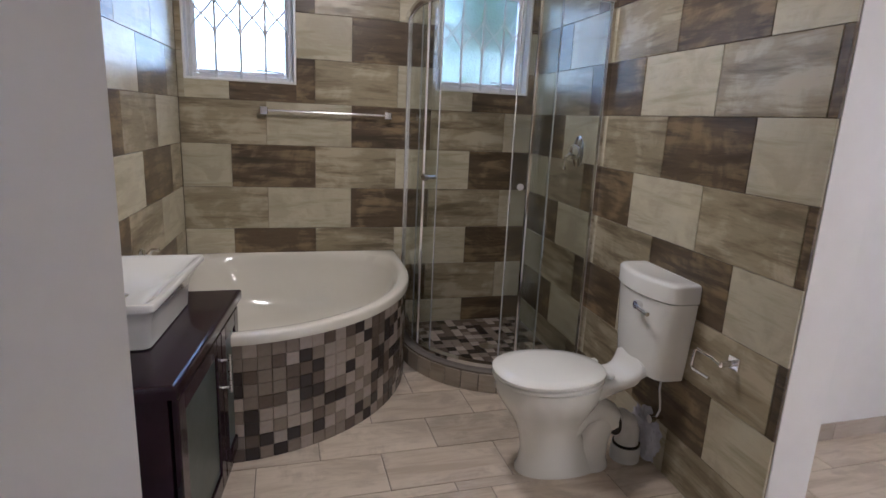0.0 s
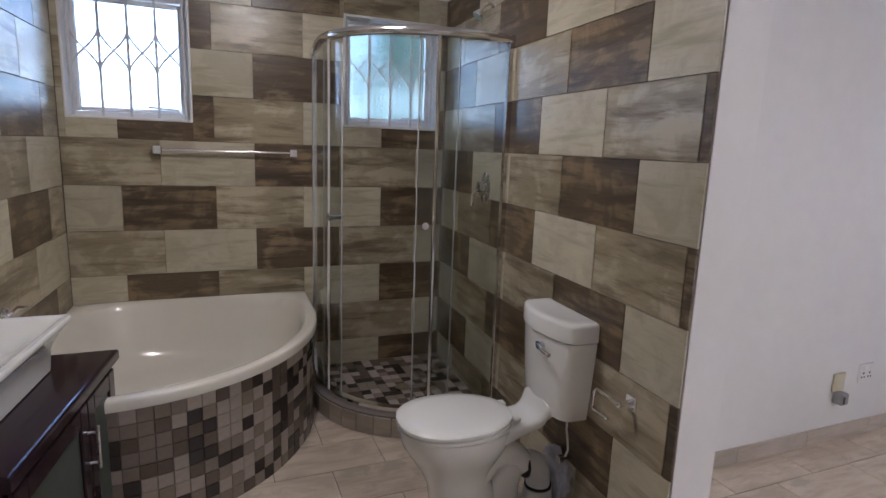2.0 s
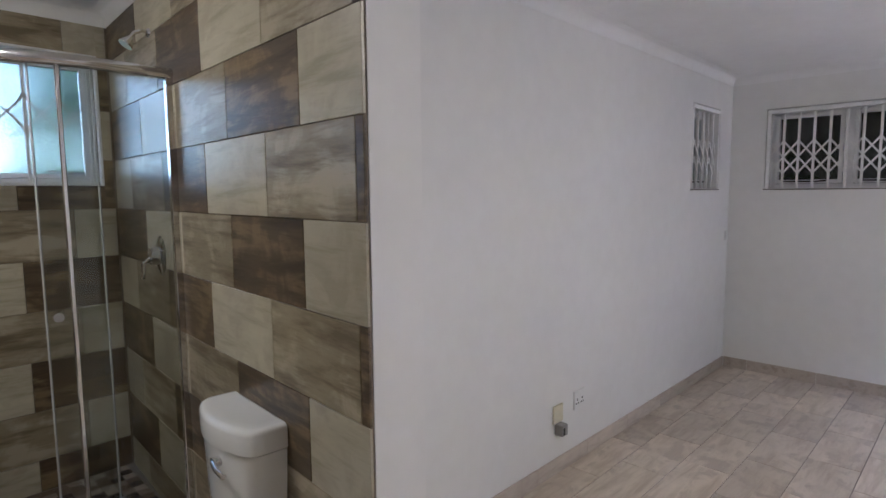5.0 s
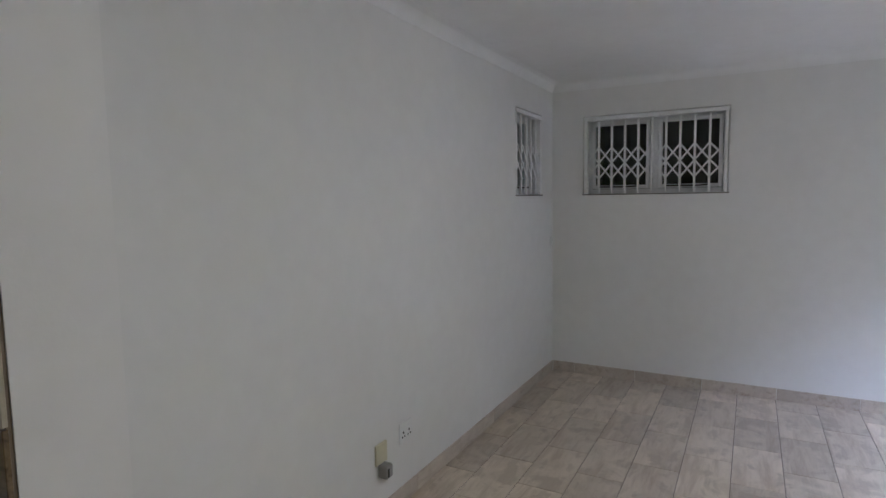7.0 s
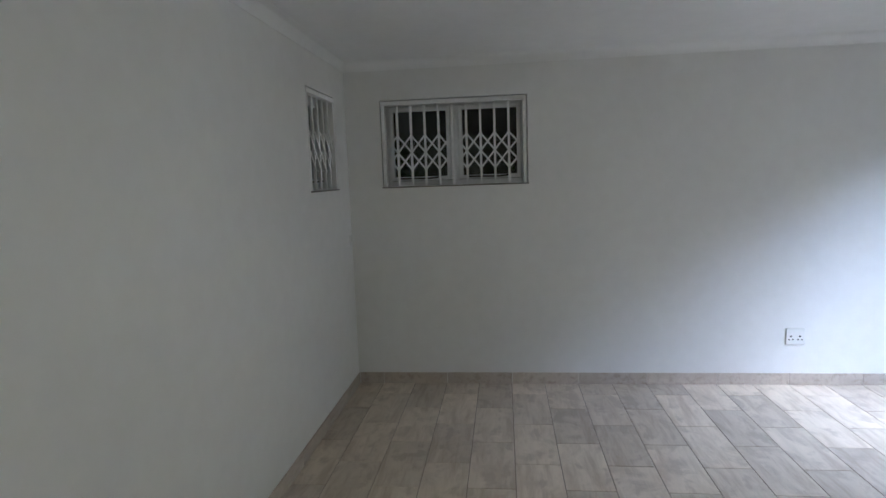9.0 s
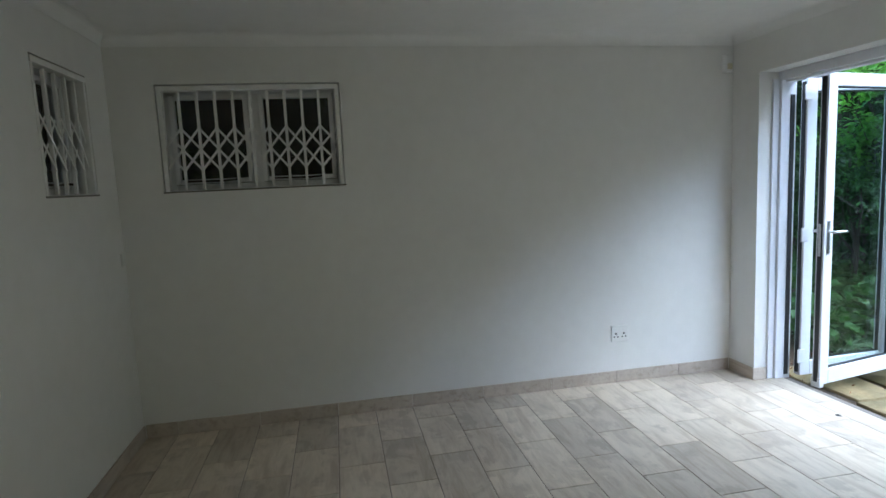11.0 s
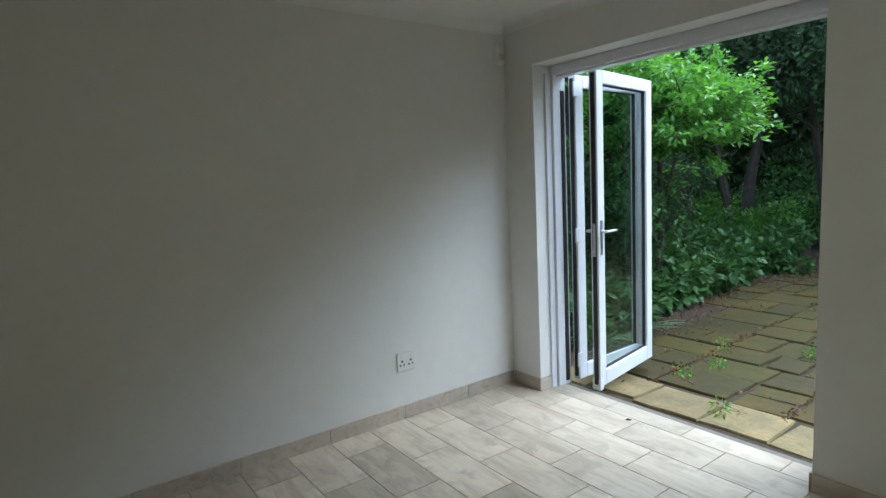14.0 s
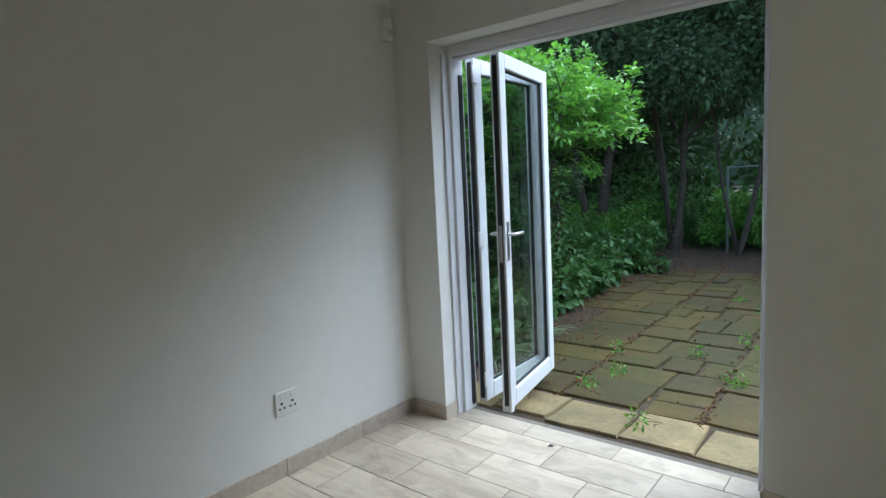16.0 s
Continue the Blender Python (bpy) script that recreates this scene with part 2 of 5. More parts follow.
def tube(points, radius, sides=8, closed=False):
    bm = bmesh.new()
    add_tube(bm, points, radius, sides, closed)
    bmesh.ops.recalc_face_normals(bm, faces=bm.faces)
    return bm


def lathe(profile, at=(0, 0, 0), sides=24, m=None):
    rings = [[(at[0] + r * math.cos(a), at[1] + r * math.sin(a), at[2] + z) for a in (2 * math.pi * k / sides for k in range(sides))] for r, z in profile]
    bm = loft(rings)
    if m is not None:
        bmesh.ops.transform(bm, matrix=m, verts=bm.verts)
    return bm


def structure(name, bm, material, label, category):
    return tagged(finish(name, bm, material), label, category, "", "structure")


# ---- the shell ----
def wall_boxes(bm, axis, a0, a1, p0, p1, z0, z1, holes=()):
    """A straight wall along an axis from a0 to a1, p0 to p1 thick, with real openings (a, a, z, z)."""
    cuts = sorted({a0, a1, *(h[0] for h in holes), *(h[1] for h in holes)})
    for u0, u1 in zip(cuts, cuts[1:]):
        mid = (u0 + u1) / 2
        zs = [z0]
        for h in sorted((h for h in holes if h[0] < mid < h[1]), key=lambda h: h[2]):
            zs += [h[2], h[3]]
        zs.append(z1)
        for lo, hi in zip(zs[::2], zs[1::2]):
            if hi - lo > 1e-4:
                if axis == 'x':
                    add_box(bm, u0, p0, lo, u1, p1, hi)
                else:
                    add_box(bm, p0, u0, lo, p1, u1, hi)
    return bm


W1 = (-0.44, 0.178, 1.583, 2.27)
W2 = (1.035, 1.665, 1.6, 2.27)
W3 = (0.568, 1.668, 1.55, 2.2)
W4 = (5.115, 5.70, 1.553, 2.2)
TOP = 2.62

structure("wall_north", wall_boxes(bmesh.new(), 'x', STUB_OUT, EAST + 0.22, NORTH, NORTH + 0.22, 0, TOP, [W4]), PAINT, "off-white painted plaster wall with a small barred window", "wall")
structure("wall_east", wall_boxes(bmesh.new(), 'y', SOUTH - 0.28, NORTH, EAST, EAST + 0.22, 0, TOP, [W3]), PAINT, "off-white painted plaster wall with a barred window", "wall")
structure("wall_south", wall_boxes(bmesh.new(), 'x', WEST - 0.2, EAST, SOUTH - 0.28, SOUTH, 0, TOP, [(DOOR_X0, DOOR_X1, 0, DOOR_TOP)]), PAINT, "off-white painted plaster wall round the garden doorway", "wall")
structure("wall_west", wall_boxes(bmesh.new(), 'y', SOUTH, LEFT_Y0, WEST - 0.2, WEST, 0, TOP), PAINT, "plain off-white painted plaster wall", "wall")
structure("wall_bathroom_entry", prism([(WEST - 0.2, LEFT_Y0), (LEFT_END - 0.003, LEFT_Y0), (LEFT_END - 0.043, LEFT_Y1), (WEST - 0.2, LEFT_Y1)], 0, TOP), PLASTER_WHITE, "off-white plastered wall end beside the bathroom entry", "wall")
structure("wall_bathroom_east", prism([(right_x(STUB) + 0.012, STUB), (STUB_OUT, STUB), (STUB_OUT, NORTH), (STUB_OUT + 0.02, BACK), (right_x(BACK) + 0.012, BACK)], 0, TOP, 0.0), PLASTER_WHITE, "plastered wall end between bathroom and bedroom", "wall")
structure("wall_bathroom_west", prism([(left_x(LEFT_Y1) - 0.012, LEFT_Y1), (left_x(BACK) - 0.012, BACK), (left_x(BACK) - 0.22, BACK), (left_x(LEFT_Y1) - 0.22, LEFT_Y1)], 0, TOP), GROUT, "tiled bathroom side wall", "wall")
structure("wall_bathroom_back", wall_boxes(bmesh.new(), 'x', -0.8, 1.9, BACK + 0.012, BACK + 0.23, 0, TOP, [W1, W2]), PLASTER_WHITE, "tiled bathroom wall with two barred windows", "wall")
# thin mortar bed behind the bathroom tiles
structure("mortar_back", wall_boxes(bmesh.new(), 'x', left_x(BACK) - 0.01, right_x(BACK) + 0.01, BACK + 0.004, BACK + 0.0119, 0, CEIL, [W1, W2]), GROUT, "brown grout bed behind the wall tiles", "grout")
structure("mortar_east", prism([(right_x(STUB + 0.003) + 0.004, STUB + 0.003), (right_x(STUB + 0.003) + 0.0119, STUB + 0.003), (right_x(BACK) + 0.0119, BACK), (right_x(BACK) + 0.004, BACK)], 0, CEIL), GROUT, "brown grout bed behind the wall tiles", "grout")
slab = structure("ceiling", prism([(WEST, SOUTH), (EAST, SOUTH), (EAST, NORTH), (STUB_OUT, NORTH), (STUB_OUT, BACK), (-0.8, BACK), (-0.8, LEFT_Y0), (WEST, LEFT_Y0)], CEIL, CEIL + 0.06), CEILING_PAINT, "smooth white painted ceiling", "ceiling")
ROOF = simple("roof_sheet", (0.20, 0.19, 0.18), 0.7)
# Unseen slab; the overhang is there to cut sky light at the windows.
structure("roof", box(WEST - 0.7, SOUTH - 0.4, TOP, EAST + 0.8, BACK + 0.6, TOP + 0.12), ROOF, "plain grey roof slab, unseen, its overhang blocking sky from the windows", "roof")
# Two roofs added outside so the bedroom panes look onto darkness.
structure("roof_lean_to", box(EAST + 0.8, -3.1, TOP, EAST + 1.75, NORTH + 3.1, TOP + 0.1), ROOF, "added roof that keeps sky light from the bedroom windows", "roof")
structure("roof_lean_to_north", box(2.3, BACK + 0.6, TOP, EAST + 0.8, NORTH + 3.1, TOP + 0.1), ROOF, "added roof that keeps sky light from the bedroom windows", "roof")
floor = structure("floor", box(WEST - 0.2, SOUTH - 0.27, -0.12, EAST + 0.1, BACK + 0.1, -0.004), GROUT_FLOOR, "floor of pale wood-look ceramic tiles with brown grout", "floor")


def cornice(points, name):
    """Cove moulding along the top of the walls."""
    prof = [(0, -0.07), (0.004, -0.07)] + [(0.004 + 0.068 * (1 - math.cos(radians(a))), -0.07 + 0.069 * math.sin(radians(a))) for a in range(9, 91, 9)] + [(0.073, 0.0), (0, 0.0)]
    bm = bmesh.new()
    n = len(points)
    rings = []
    for i, p in enumerate(points):
        p = Vector(p)
        d0 = (p - Vector(points[i - 1])).normalized() if i else None
        d1 = (Vector(points[i + 1]) - p).normalized() if i < n - 1 else None
        dirs = [Vector((-d.y, d.x)) for d in (d0, d1) if d is not None]
        nrm = sum(dirs, Vector((0, 0)))
        nrm = nrm / nrm.length_squared * len(dirs) if len(dirs) == 2 else dirs[0]
        if len(dirs) == 2:
            nrm = (dirs[0] + dirs[1]).normalized()
            nrm = nrm / max(0.3, nrm.dot(dirs[0]))
        rings.append([bm.verts.new((p.x + nrm.x * u, p.y + nrm.y * u, CEIL + w)) for u, w in prof])
    for a, b in zip(rings, rings[1:]):
        for k in range(len(prof)):
            bm.faces.new((a[k], a[(k + 1) % len(prof)], b[(k + 1) % len(prof)], b[k]))
    bm.faces.new(rings[0])
    bm.faces.new(rings[-1][::-1])
    bmesh.ops.recalc_face_normals(bm, faces=bm.faces)
    return tagged(finish(name, bm, CEILING_PAINT, None, True), "white cove cornice between wall and ceiling", "cornice", "", "structure")


cornice([(WEST, SOUTH), (EAST, SOUTH), (EAST, NORTH), (STUB_OUT, NORTH)], "trim_bedroom_cornice")
cornice([(right_x(STUB), STUB), (right_x(BACK), BACK), (left_x(BACK), BACK), (left_x(LEFT_Y1), LEFT_Y1)], "trim_bathroom_cornice")
# ---- windows ----
def flat_bar(bm, p, q, width, thick, normal):
    """A flat steel bar from p to q lying in the plane with that normal."""
    p, q, nrm = Vector(p), Vector(q), Vector(normal)
    d = (q - p)
    s = d.normalized().cross(nrm) * (width / 2)
    t = nrm * (thick / 2)
    vs = [bm.verts.new(c) for c in (p - s - t, p + s - t, p + s + t, p - s + t, q - s - t, q + s - t, q + s + t, q - s + t)]
    for f in ((0, 1, 2, 3), (7, 6, 5, 4), (0, 4, 5, 1), (1, 5, 6, 2), (2, 6, 7, 3), (3, 7, 4, 0)):
        bm.faces.new([vs[i] for i in f])


def frame_rect(bm, axis, a0, a1, z0, z1, p0, p1, w, bevel=0.003):
    """Four members of a rectangular frame in the plane of a wall."""
    for (u0, u1, v0, v1) in ((a0, a0 + w, z0, z1), (a1 - w, a1, z0, z1), (a0 + w, a1 - w, z0, z0 + w), (a0 + w, a1 - w, z1 - w, z1)):
        if axis == 'x':
            add_box(bm, u0, p0, v0, u1, p1, v1, bevel)
        else:
            add_box(bm, p0, u0, v0, p1, u1, v1, bevel)


def bath_window(name, w, label):
    a0, a1, z0, z1 = w
    win = thing(name, ((a0 + a1) / 2, BACK + 0.1, z0), label, "window", "bathroom windows", "structure")
    bm = bmesh.new()
    t = 0.014
    for (u0, u1, v0, v1) in ((a0, a0 + t, z0, z1), (a1 - t, a1, z0, z1), (a0 + t, a1 - t, z0, z0 + t), (a0 + t, a1 - t, z1 - t, z1)):
        add_box(bm, u0, BACK - 0.006, v0, u1, BACK + 0.15, v1, 0.003)
    part("reveal_lining", bm, FRAME_WHITE, win, "white painted reveal lining")
    bm = bmesh.new()
    frame_rect(bm, 'x', a0 + 0.014, a1 - 0.014, z0 + 0.014, z1 - 0.014, BACK + 0.10, BACK + 0.15, 0.026)
    part("window_frame", bm, FRAME_WHITE, win)
    bm = bmesh.new()
    frame_rect(bm, 'x', a0 + 0.041, a1 - 0.041, z0 + 0.041, z1 - 0.05, BACK + 0.088, BACK + 0.126, 0.022)
    part("casement", bm, FRAME_WHITE, win)
    p = part("pane", box(a0 + 0.06, BACK + 0.108, z0 + 0.06, a1 - 0.06, BACK + 0.113, z1 - 0.07), OBSCURE, win, "obscure bubbled glass pane")
    p.visible_shadow = False
    # stay on the sill of the casement
    bm = tube([(a1 - 0.23, BACK + 0.078, z0 + 0.075), (a1 - 0.16, BACK + 0.066, z0 + 0.07), (a1 - 0.07, BACK + 0.07, z0 + 0.066)], 0.006, 6)
    part("window_stay", bm, STEEL, win, "steel window stay")
    # burglar guard: upright bars joined by pairs of bowed straps
    n = 5
    y = BACK + 0.045
    xs = [a0 + 0.035 + (a1 - a0 - 0.07) * k / (n - 1) for k in range(n)]
    for i, x in enumerate(xs):
        part("guard_bar", box(x - 0.007, y - 0.005, z0 + 0.016, x + 0.007, y + 0.005, z1 - 0.016, 0.001), GUARD_BACKLIT, win)
    zc = z0 + 0.36
    for x0, x1 in zip(xs, xs[1:]):
        for s in (1, -1):
            pts = []
            for k in range(13):
                u = k / 12
                bow = math.sin(math.pi * (u - 0.5)) * 0.5
                pts.append((x0 + (x1 - x0) * (0.5 + bow), y - 0.008 * s, zc + s * 0.23 * (u - 0.5)))
            bm = bmesh.new()
            for p, q in zip(pts, pts[1:]):
                flat_bar(bm, p, q, 0.011, 0.004, (0, 1, 0))
            part("guard_strap", bm, GUARD_BACKLIT, win)
    return win


bath_window("window_1", W1, "white bathroom window with obscure glass and curved burglar bars")
bath_window("window_2", W2, "white bathroom window with obscure glass behind the shower")


def trellis_window(name, axis, w, face, out, bays, label):
    """Small bedroom window with a slam-lock trellis guard. out: +1 when the outside lies up the axis across."""
    a0, a1, z0, z1 = w

    def at(a, d, z):
        return (a, face + out * d, z) if axis == 'x' else (face + out * d, a, z)

    def bx(a_0, a_1, d0, d1, v0, v1, bevel=0.002):
        p, q = at(a_0, d0, v0), at(a_1, d1, v1)
        return box(min(p[0], q[0]), min(p[1], q[1]), v0, max(p[0], q[0]), max(p[1], q[1]), v1, bevel)

    win = thing(name, at((a0 + a1) / 2, 0.1, z0), label, "window", "bedroom windows", "structure")
    mid = (a0 + a1) / 2
    bm = bmesh.new()
    p0, p1 = sorted((face + out * 0.12, face + out * 0.17))
    frame_rect(bm, axis, a0, a1, z0, z1, p0, p1, 0.045)
    part("window_frame", bm, FRAME_WHITE, win)
    if bays == 2:
        part("mullion", bx(mid - 0.03, mid + 0.03, 0.118, 0.172, z0 + 0.045, z1 - 0.045), FRAME_WHITE, win)
    cells = [(a0 + 0.045, mid - 0.03), (mid + 0.03, a1 - 0.045)] if bays == 2 else [(a0 + 0.045, a1 - 0.045)]
    for c0, c1 in cells:
        bm = bmesh.new()
        q0, q1 = sorted((face + out * 0.10, face + out * 0.145))
        frame_rect(bm, axis, c0 + 0.002, c1 - 0.002, z0 + 0.047, z1 - 0.047, q0, q1, 0.03)
        sash = part("sash", bm, FRAME_WHITE, win)
        pane = part("pane", bx(c0 + 0.03, c1 - 0.03, 0.123, 0.128, z0 + 0.075, z1 - 0.075, 0), GLASS, sash, "dark clear glass pane")
        pane.visible_shadow = False
        part("window_stay", tube([at(c0 + 0.10, 0.085, z0 + 0.068), at(c0 + 0.17, 0.07, z0 + 0.062), at(c1 - 0.06, 0.08, z0 + 0.066)], 0.007, 6), BLACK, sash, "dark metal window stay")
    part("window_sill", bx(a0 - 0.004, a1 + 0.004, -0.005, 0.118, z0 - 0.003, z0 + 0.006, 0), simple("sill_stone", (0.20, 0.19, 0.175), 0.6), win)
    # guard: head rail, bottom rail, end channels, uprights and scissor straps
    part("guard_rail", bx(a0 + 0.007, a1 - 0.007, -0.004, 0.05, z1 - 0.038, z1 - 0.008), BAR_WHITE, win)
    part("guard_rail", bx(a0 + 0.003, a1 - 0.003, 0.014, 0.05, z0 + 0.0065, z0 + 0.012), BAR_WHITE, win)
    for e0 in (a0 + 0.008, a1 - 0.034):
        part("guard_channel", bx(e0, e0 + 0.026, 0.0, 0.05, z0 + 0.004, z1 - 0.03), BAR_WHITE, win)
    nrm = (0, 1, 0) if axis == 'x' else (1, 0, 0)
    span = a1 - a0
    if bays == 2:
        xs = [a1 - span * (0.112 + 0.0954 * k) for k in range(9)][::-1]
    else:
        xs = [a0 + span * (k + 0.75) / 5.5 for k in range(5)]
    for x in xs:
        bar = part("guard_bar", bx(x - 0.0085, x + 0.0085, 0.024, 0.042, z0 + 0.004, z1 - 0.03), BAR_WHITE, win)
        for z in (z0 + 0.127, z0 + 0.257, z0 + 0.387):
            part("rivet", bx(x - 0.004, x + 0.004, 0.0205, 0.024, z - 0.004, z + 0.004, 0), BAR_WHITE, bar)
    ends = [a0 + 0.016] + xs + [a1 - 0.016]
    for x0, x1 in zip(ends, ends[1:]):
        for base in (z0 + 0.192, z0 + 0.322):
            for sgn in (1, -1):
                d = 0.021 if sgn > 0 else 0.046
                bm = bmesh.new()
                flat_bar(bm, at(x0, d, base + sgn * 0.065), at(x1, d, base - sgn * 0.065), 0.014, 0.003, nrm)
                part("guard_strap", bm, BAR_WHITE, win)
    return win


trellis_window("window_3", 'y', W3, EAST, 1, 2, "double white window with a white trellis burglar guard")
trellis_window("window_4", 'x', W4, NORTH, 1, 1, "narrow white window with a white trellis burglar guard")

# ---- folding glass doors to the garden ----
FRAME_Y0, FRAME_Y1 = SOUTH - 0.27, SOUTH - 0.15


def door_frame():
    d = thing("door_1", ((DOOR_X0 + DOOR_X1) / 2, SOUTH - 0.23, 0), "white aluminium folding door frame in the garden doorway", "door frame", "", "structure")
    part("jamb", box(DOOR_X1 - 0.034, FRAME_Y0, 0, DOOR_X1 - 0.001, FRAME_Y1, DOOR_TOP - 0.001, 0.003), ALU, d)
    part("jamb", box(DOOR_X0 + 0.001, FRAME_Y0, 0, DOOR_X0 + 0.045, FRAME_Y1, DOOR_TOP - 0.001, 0.003), ALU, d)
    part("stop_bead", box(DOOR_X1 - 0.016, FRAME_Y1, 0, DOOR_X1 - 0.001, FRAME_Y1 + 0.05, DOOR_TOP - 0.05, 0.003), ALU, d)
    part("stop_bead", box(DOOR_X0 + 0.001, FRAME_Y1, 0, DOOR_X0 + 0.025, FRAME_Y1 + 0.05, DOOR_TOP - 0.05, 0.003), ALU, d)
    part("head", box(DOOR_X0 + 0.045, FRAME_Y0, DOOR_TOP - 0.06, DOOR_X1 - 0.034, FRAME_Y1, DOOR_TOP - 0.001, 0.003), ALU, d)
    part("head_track", box(DOOR_X0 + 0.045, FRAME_Y0 + 0.02, DOOR_TOP - 0.075, DOOR_X1 - 0.034, FRAME_Y1 - 0.03, DOOR_TOP - 0.06, 0.002), ALU, d, "white track")
    # Black colour stands for the shaded gap between floor tiles and flags.
    part("threshold", box(DOOR_X0 + 0.045, FRAME_Y0 - 0.01, -0.06, DOOR_X1 - 0.034, FRAME_Y0 + 0.037, -0.012, 0.003), BLACK, d, "recessed floor track, black for the shaded gap at the sill")
    part("brush_seal", box(DOOR_X1 - 0.041, FRAME_Y0 + 0.02, 0.03, DOOR_X1 - 0.034, FRAME_Y0 + 0.05, DOOR_TOP - 0.16, 0), BLACK, d, "black seal strip in the jamb")
    return d


door_frame()


def door_leaf(foot, end, label, handle=False):
    """A glazed leaf from its inner foot to its outer end in plan."""
    f, e = Vector(foot), Vector(end)
    width = (e - f).length
    ang = math.atan2(e.y - f.y, e.x - f.x)
    base = Matrix.Translation((f.x, f.y, 0)) @ Matrix.Rotation(ang, 4, 'Z')
    leaf = thing("folding_door_leaf", (f.x, f.y, 0.02), label, "door", "folding door leaves")
    h0, h1, w, t = 0.022, 2.125, 0.085, 0.056

    def p(name, x0, x1, y0, y1, z0, z1, m, bevel=0.004, lab=""):
        return part(name, box(x0, y0, z0, x1, y1, z1, bevel, base), m, leaf, lab)
    p("stile", 0, w, -t / 2, t / 2, h0, h1, ALU)
    p("stile", width - w, width, -t / 2, t / 2, h0, h1, ALU)
    p("top_rail", w, width - w, -t / 2, t / 2, h1 - w, h1, ALU)
    p("bottom_rail", w, width - w, -t / 2, t / 2, h0, h0 + 0.105, ALU)
    for x0, x1, z0, z1 in ((w, w + 0.006, h0 + 0.105, h1 - w), (width - w - 0.006, width - w, h0 + 0.105, h1 - w)):
        p("gasket", x0, x1, -0.012, 0.012, z0, z1, BLACK, 0, "black glazing gasket")
    for z0, z1 in ((h0 + 0.105, h0 + 0.111), (h1 - w - 0.006, h1 - w)):
        p("gasket", w + 0.006, width - w - 0.006, -0.012, 0.012, z0, z1, BLACK, 0, "black glazing gasket")
    g = p("pane", w + 0.004, width - w - 0.004, -0.003, 0.003, h0 + 0.109, h1 - w - 0.004, GLASS, 0, "clear glass pane")
    g.visible_shadow = False
    p("edge_seal", -0.006, 0.0, -0.014, 0.014, h0 + 0.02, h1 - 0.02, BLACK, 0, "black edge seal")
    if handle:
        for s in (1, -1):
            plate = p("handle_plate", 0.022, 0.05, s * t / 2 if s > 0 else -t / 2 - 0.006, t / 2 + 0.006 if s > 0 else -t / 2, 0.93, 1.16, STEEL, 0.002, "brushed steel handle plate")
            bm = tube([(0.036, s * (t / 2 + 0.004), 1.085), (0.036, s * (t / 2 + 0.045), 1.085), (0.045, s * (t / 2 + 0.052), 1.085), (0.15, s * (t / 2 + 0.052), 1.085)], 0.009, 10)
            bmesh.ops.transform(bm, matrix=base, verts=bm.verts)
            part("lever", bm, STEEL, plate, "brushed steel lever", True)
        p("lock_case", -0.008, 0.0, -0.01, 0.01, 0.92, 1.14, STEEL, 0.001, "steel lock face")
        p("corner_block", -0.004, 0.04, -t / 2 - 0.004, t / 2 + 0.004, 0.002, 0.075, PLASTIC, 0.004, "white roller block")
        p("top_roller", 0.01, 0.07, -0.012, 0.012, h1, h1 + 0.03, BLACK, 0.003, "black top roller")
    else:
        for z in (0.12, 1.0, 1.98):
            p("hinge", -0.03, 0.03, -t / 2 - 0.012, -t / 2, z, z + 0.1, ALU, 0.004)
        p("top_roller", 0.01, 0.07, -0.012, 0.012, h1, h1 + 0.03, BLACK, 0.003, "black top roller")
    return leaf


door_leaf((5.668, -2.58), (5.69, -3.375), "white aluminium glazed folding leaf, folded open against the jamb")
door_leaf((5.466, -2.545), (5.612, -3.36), "white aluminium glazed folding leaf with lever handle, standing open", True)

# ---- skirting of cut floor tiles ----
skirt = thing("baseboard", (EAST, 0, 0), "skirting of cut wood-look tiles along the bedroom walls", "skirting", "", "structure")
SK = 0.088


def skirt_piece(x0, y0, x1, y1):
    part("skirting_tile", box(min(x0, x1), min(y0, y1), 0, max(x0, x1), max(y0, y1), SK, 0.0015), SKIRT_TILE, skirt)


y = 1.733
edges = [NORTH - 0.011]
while y > SOUTH + 0.02:
    edges.append(y)
    y -= 0.5085
edges.append(SOUTH + 0.0105)
for a, b in zip(edges, edges[1:]):
    skirt_piece(EAST - 0.0105, b + 0.0015, EAST - 0.0005, a - 0.0015)
x = EAST - 0.30
edges = [EAST - 0.012]
while x > STUB_OUT + 0.02:
    edges.append(x)
    x -= 0.5085
edges.append(STUB_OUT + 0.0005)
for a, b in zip(edges, edges[1:]):
    skirt_piece(b + 0.0015, NORTH - 0.0105, a - 0.0015, NORTH - 0.0005)
skirt_piece(DOOR_X1 + 0.0005, SOUTH + 0.0005, EAST - 0.012, SOUTH + 0.0105)
skirt_piece(DOOR_X1 - 0.0105, FRAME_Y1 + 0.051, DOOR_X1 - 0.0005, SOUTH + 0.0105)
skirt_piece(DOOR_X0 + 0.0005, FRAME_Y1 + 0.051, DOOR_X0 + 0.0105, SOUTH + 0.0105)
x = DOOR_X0 - 0.0
while x > WEST + 0.3:
    skirt_piece(x - 0.507, SOUTH + 0.0005, x - 0.0015, SOUTH + 0.0105)
    x -= 0.5085

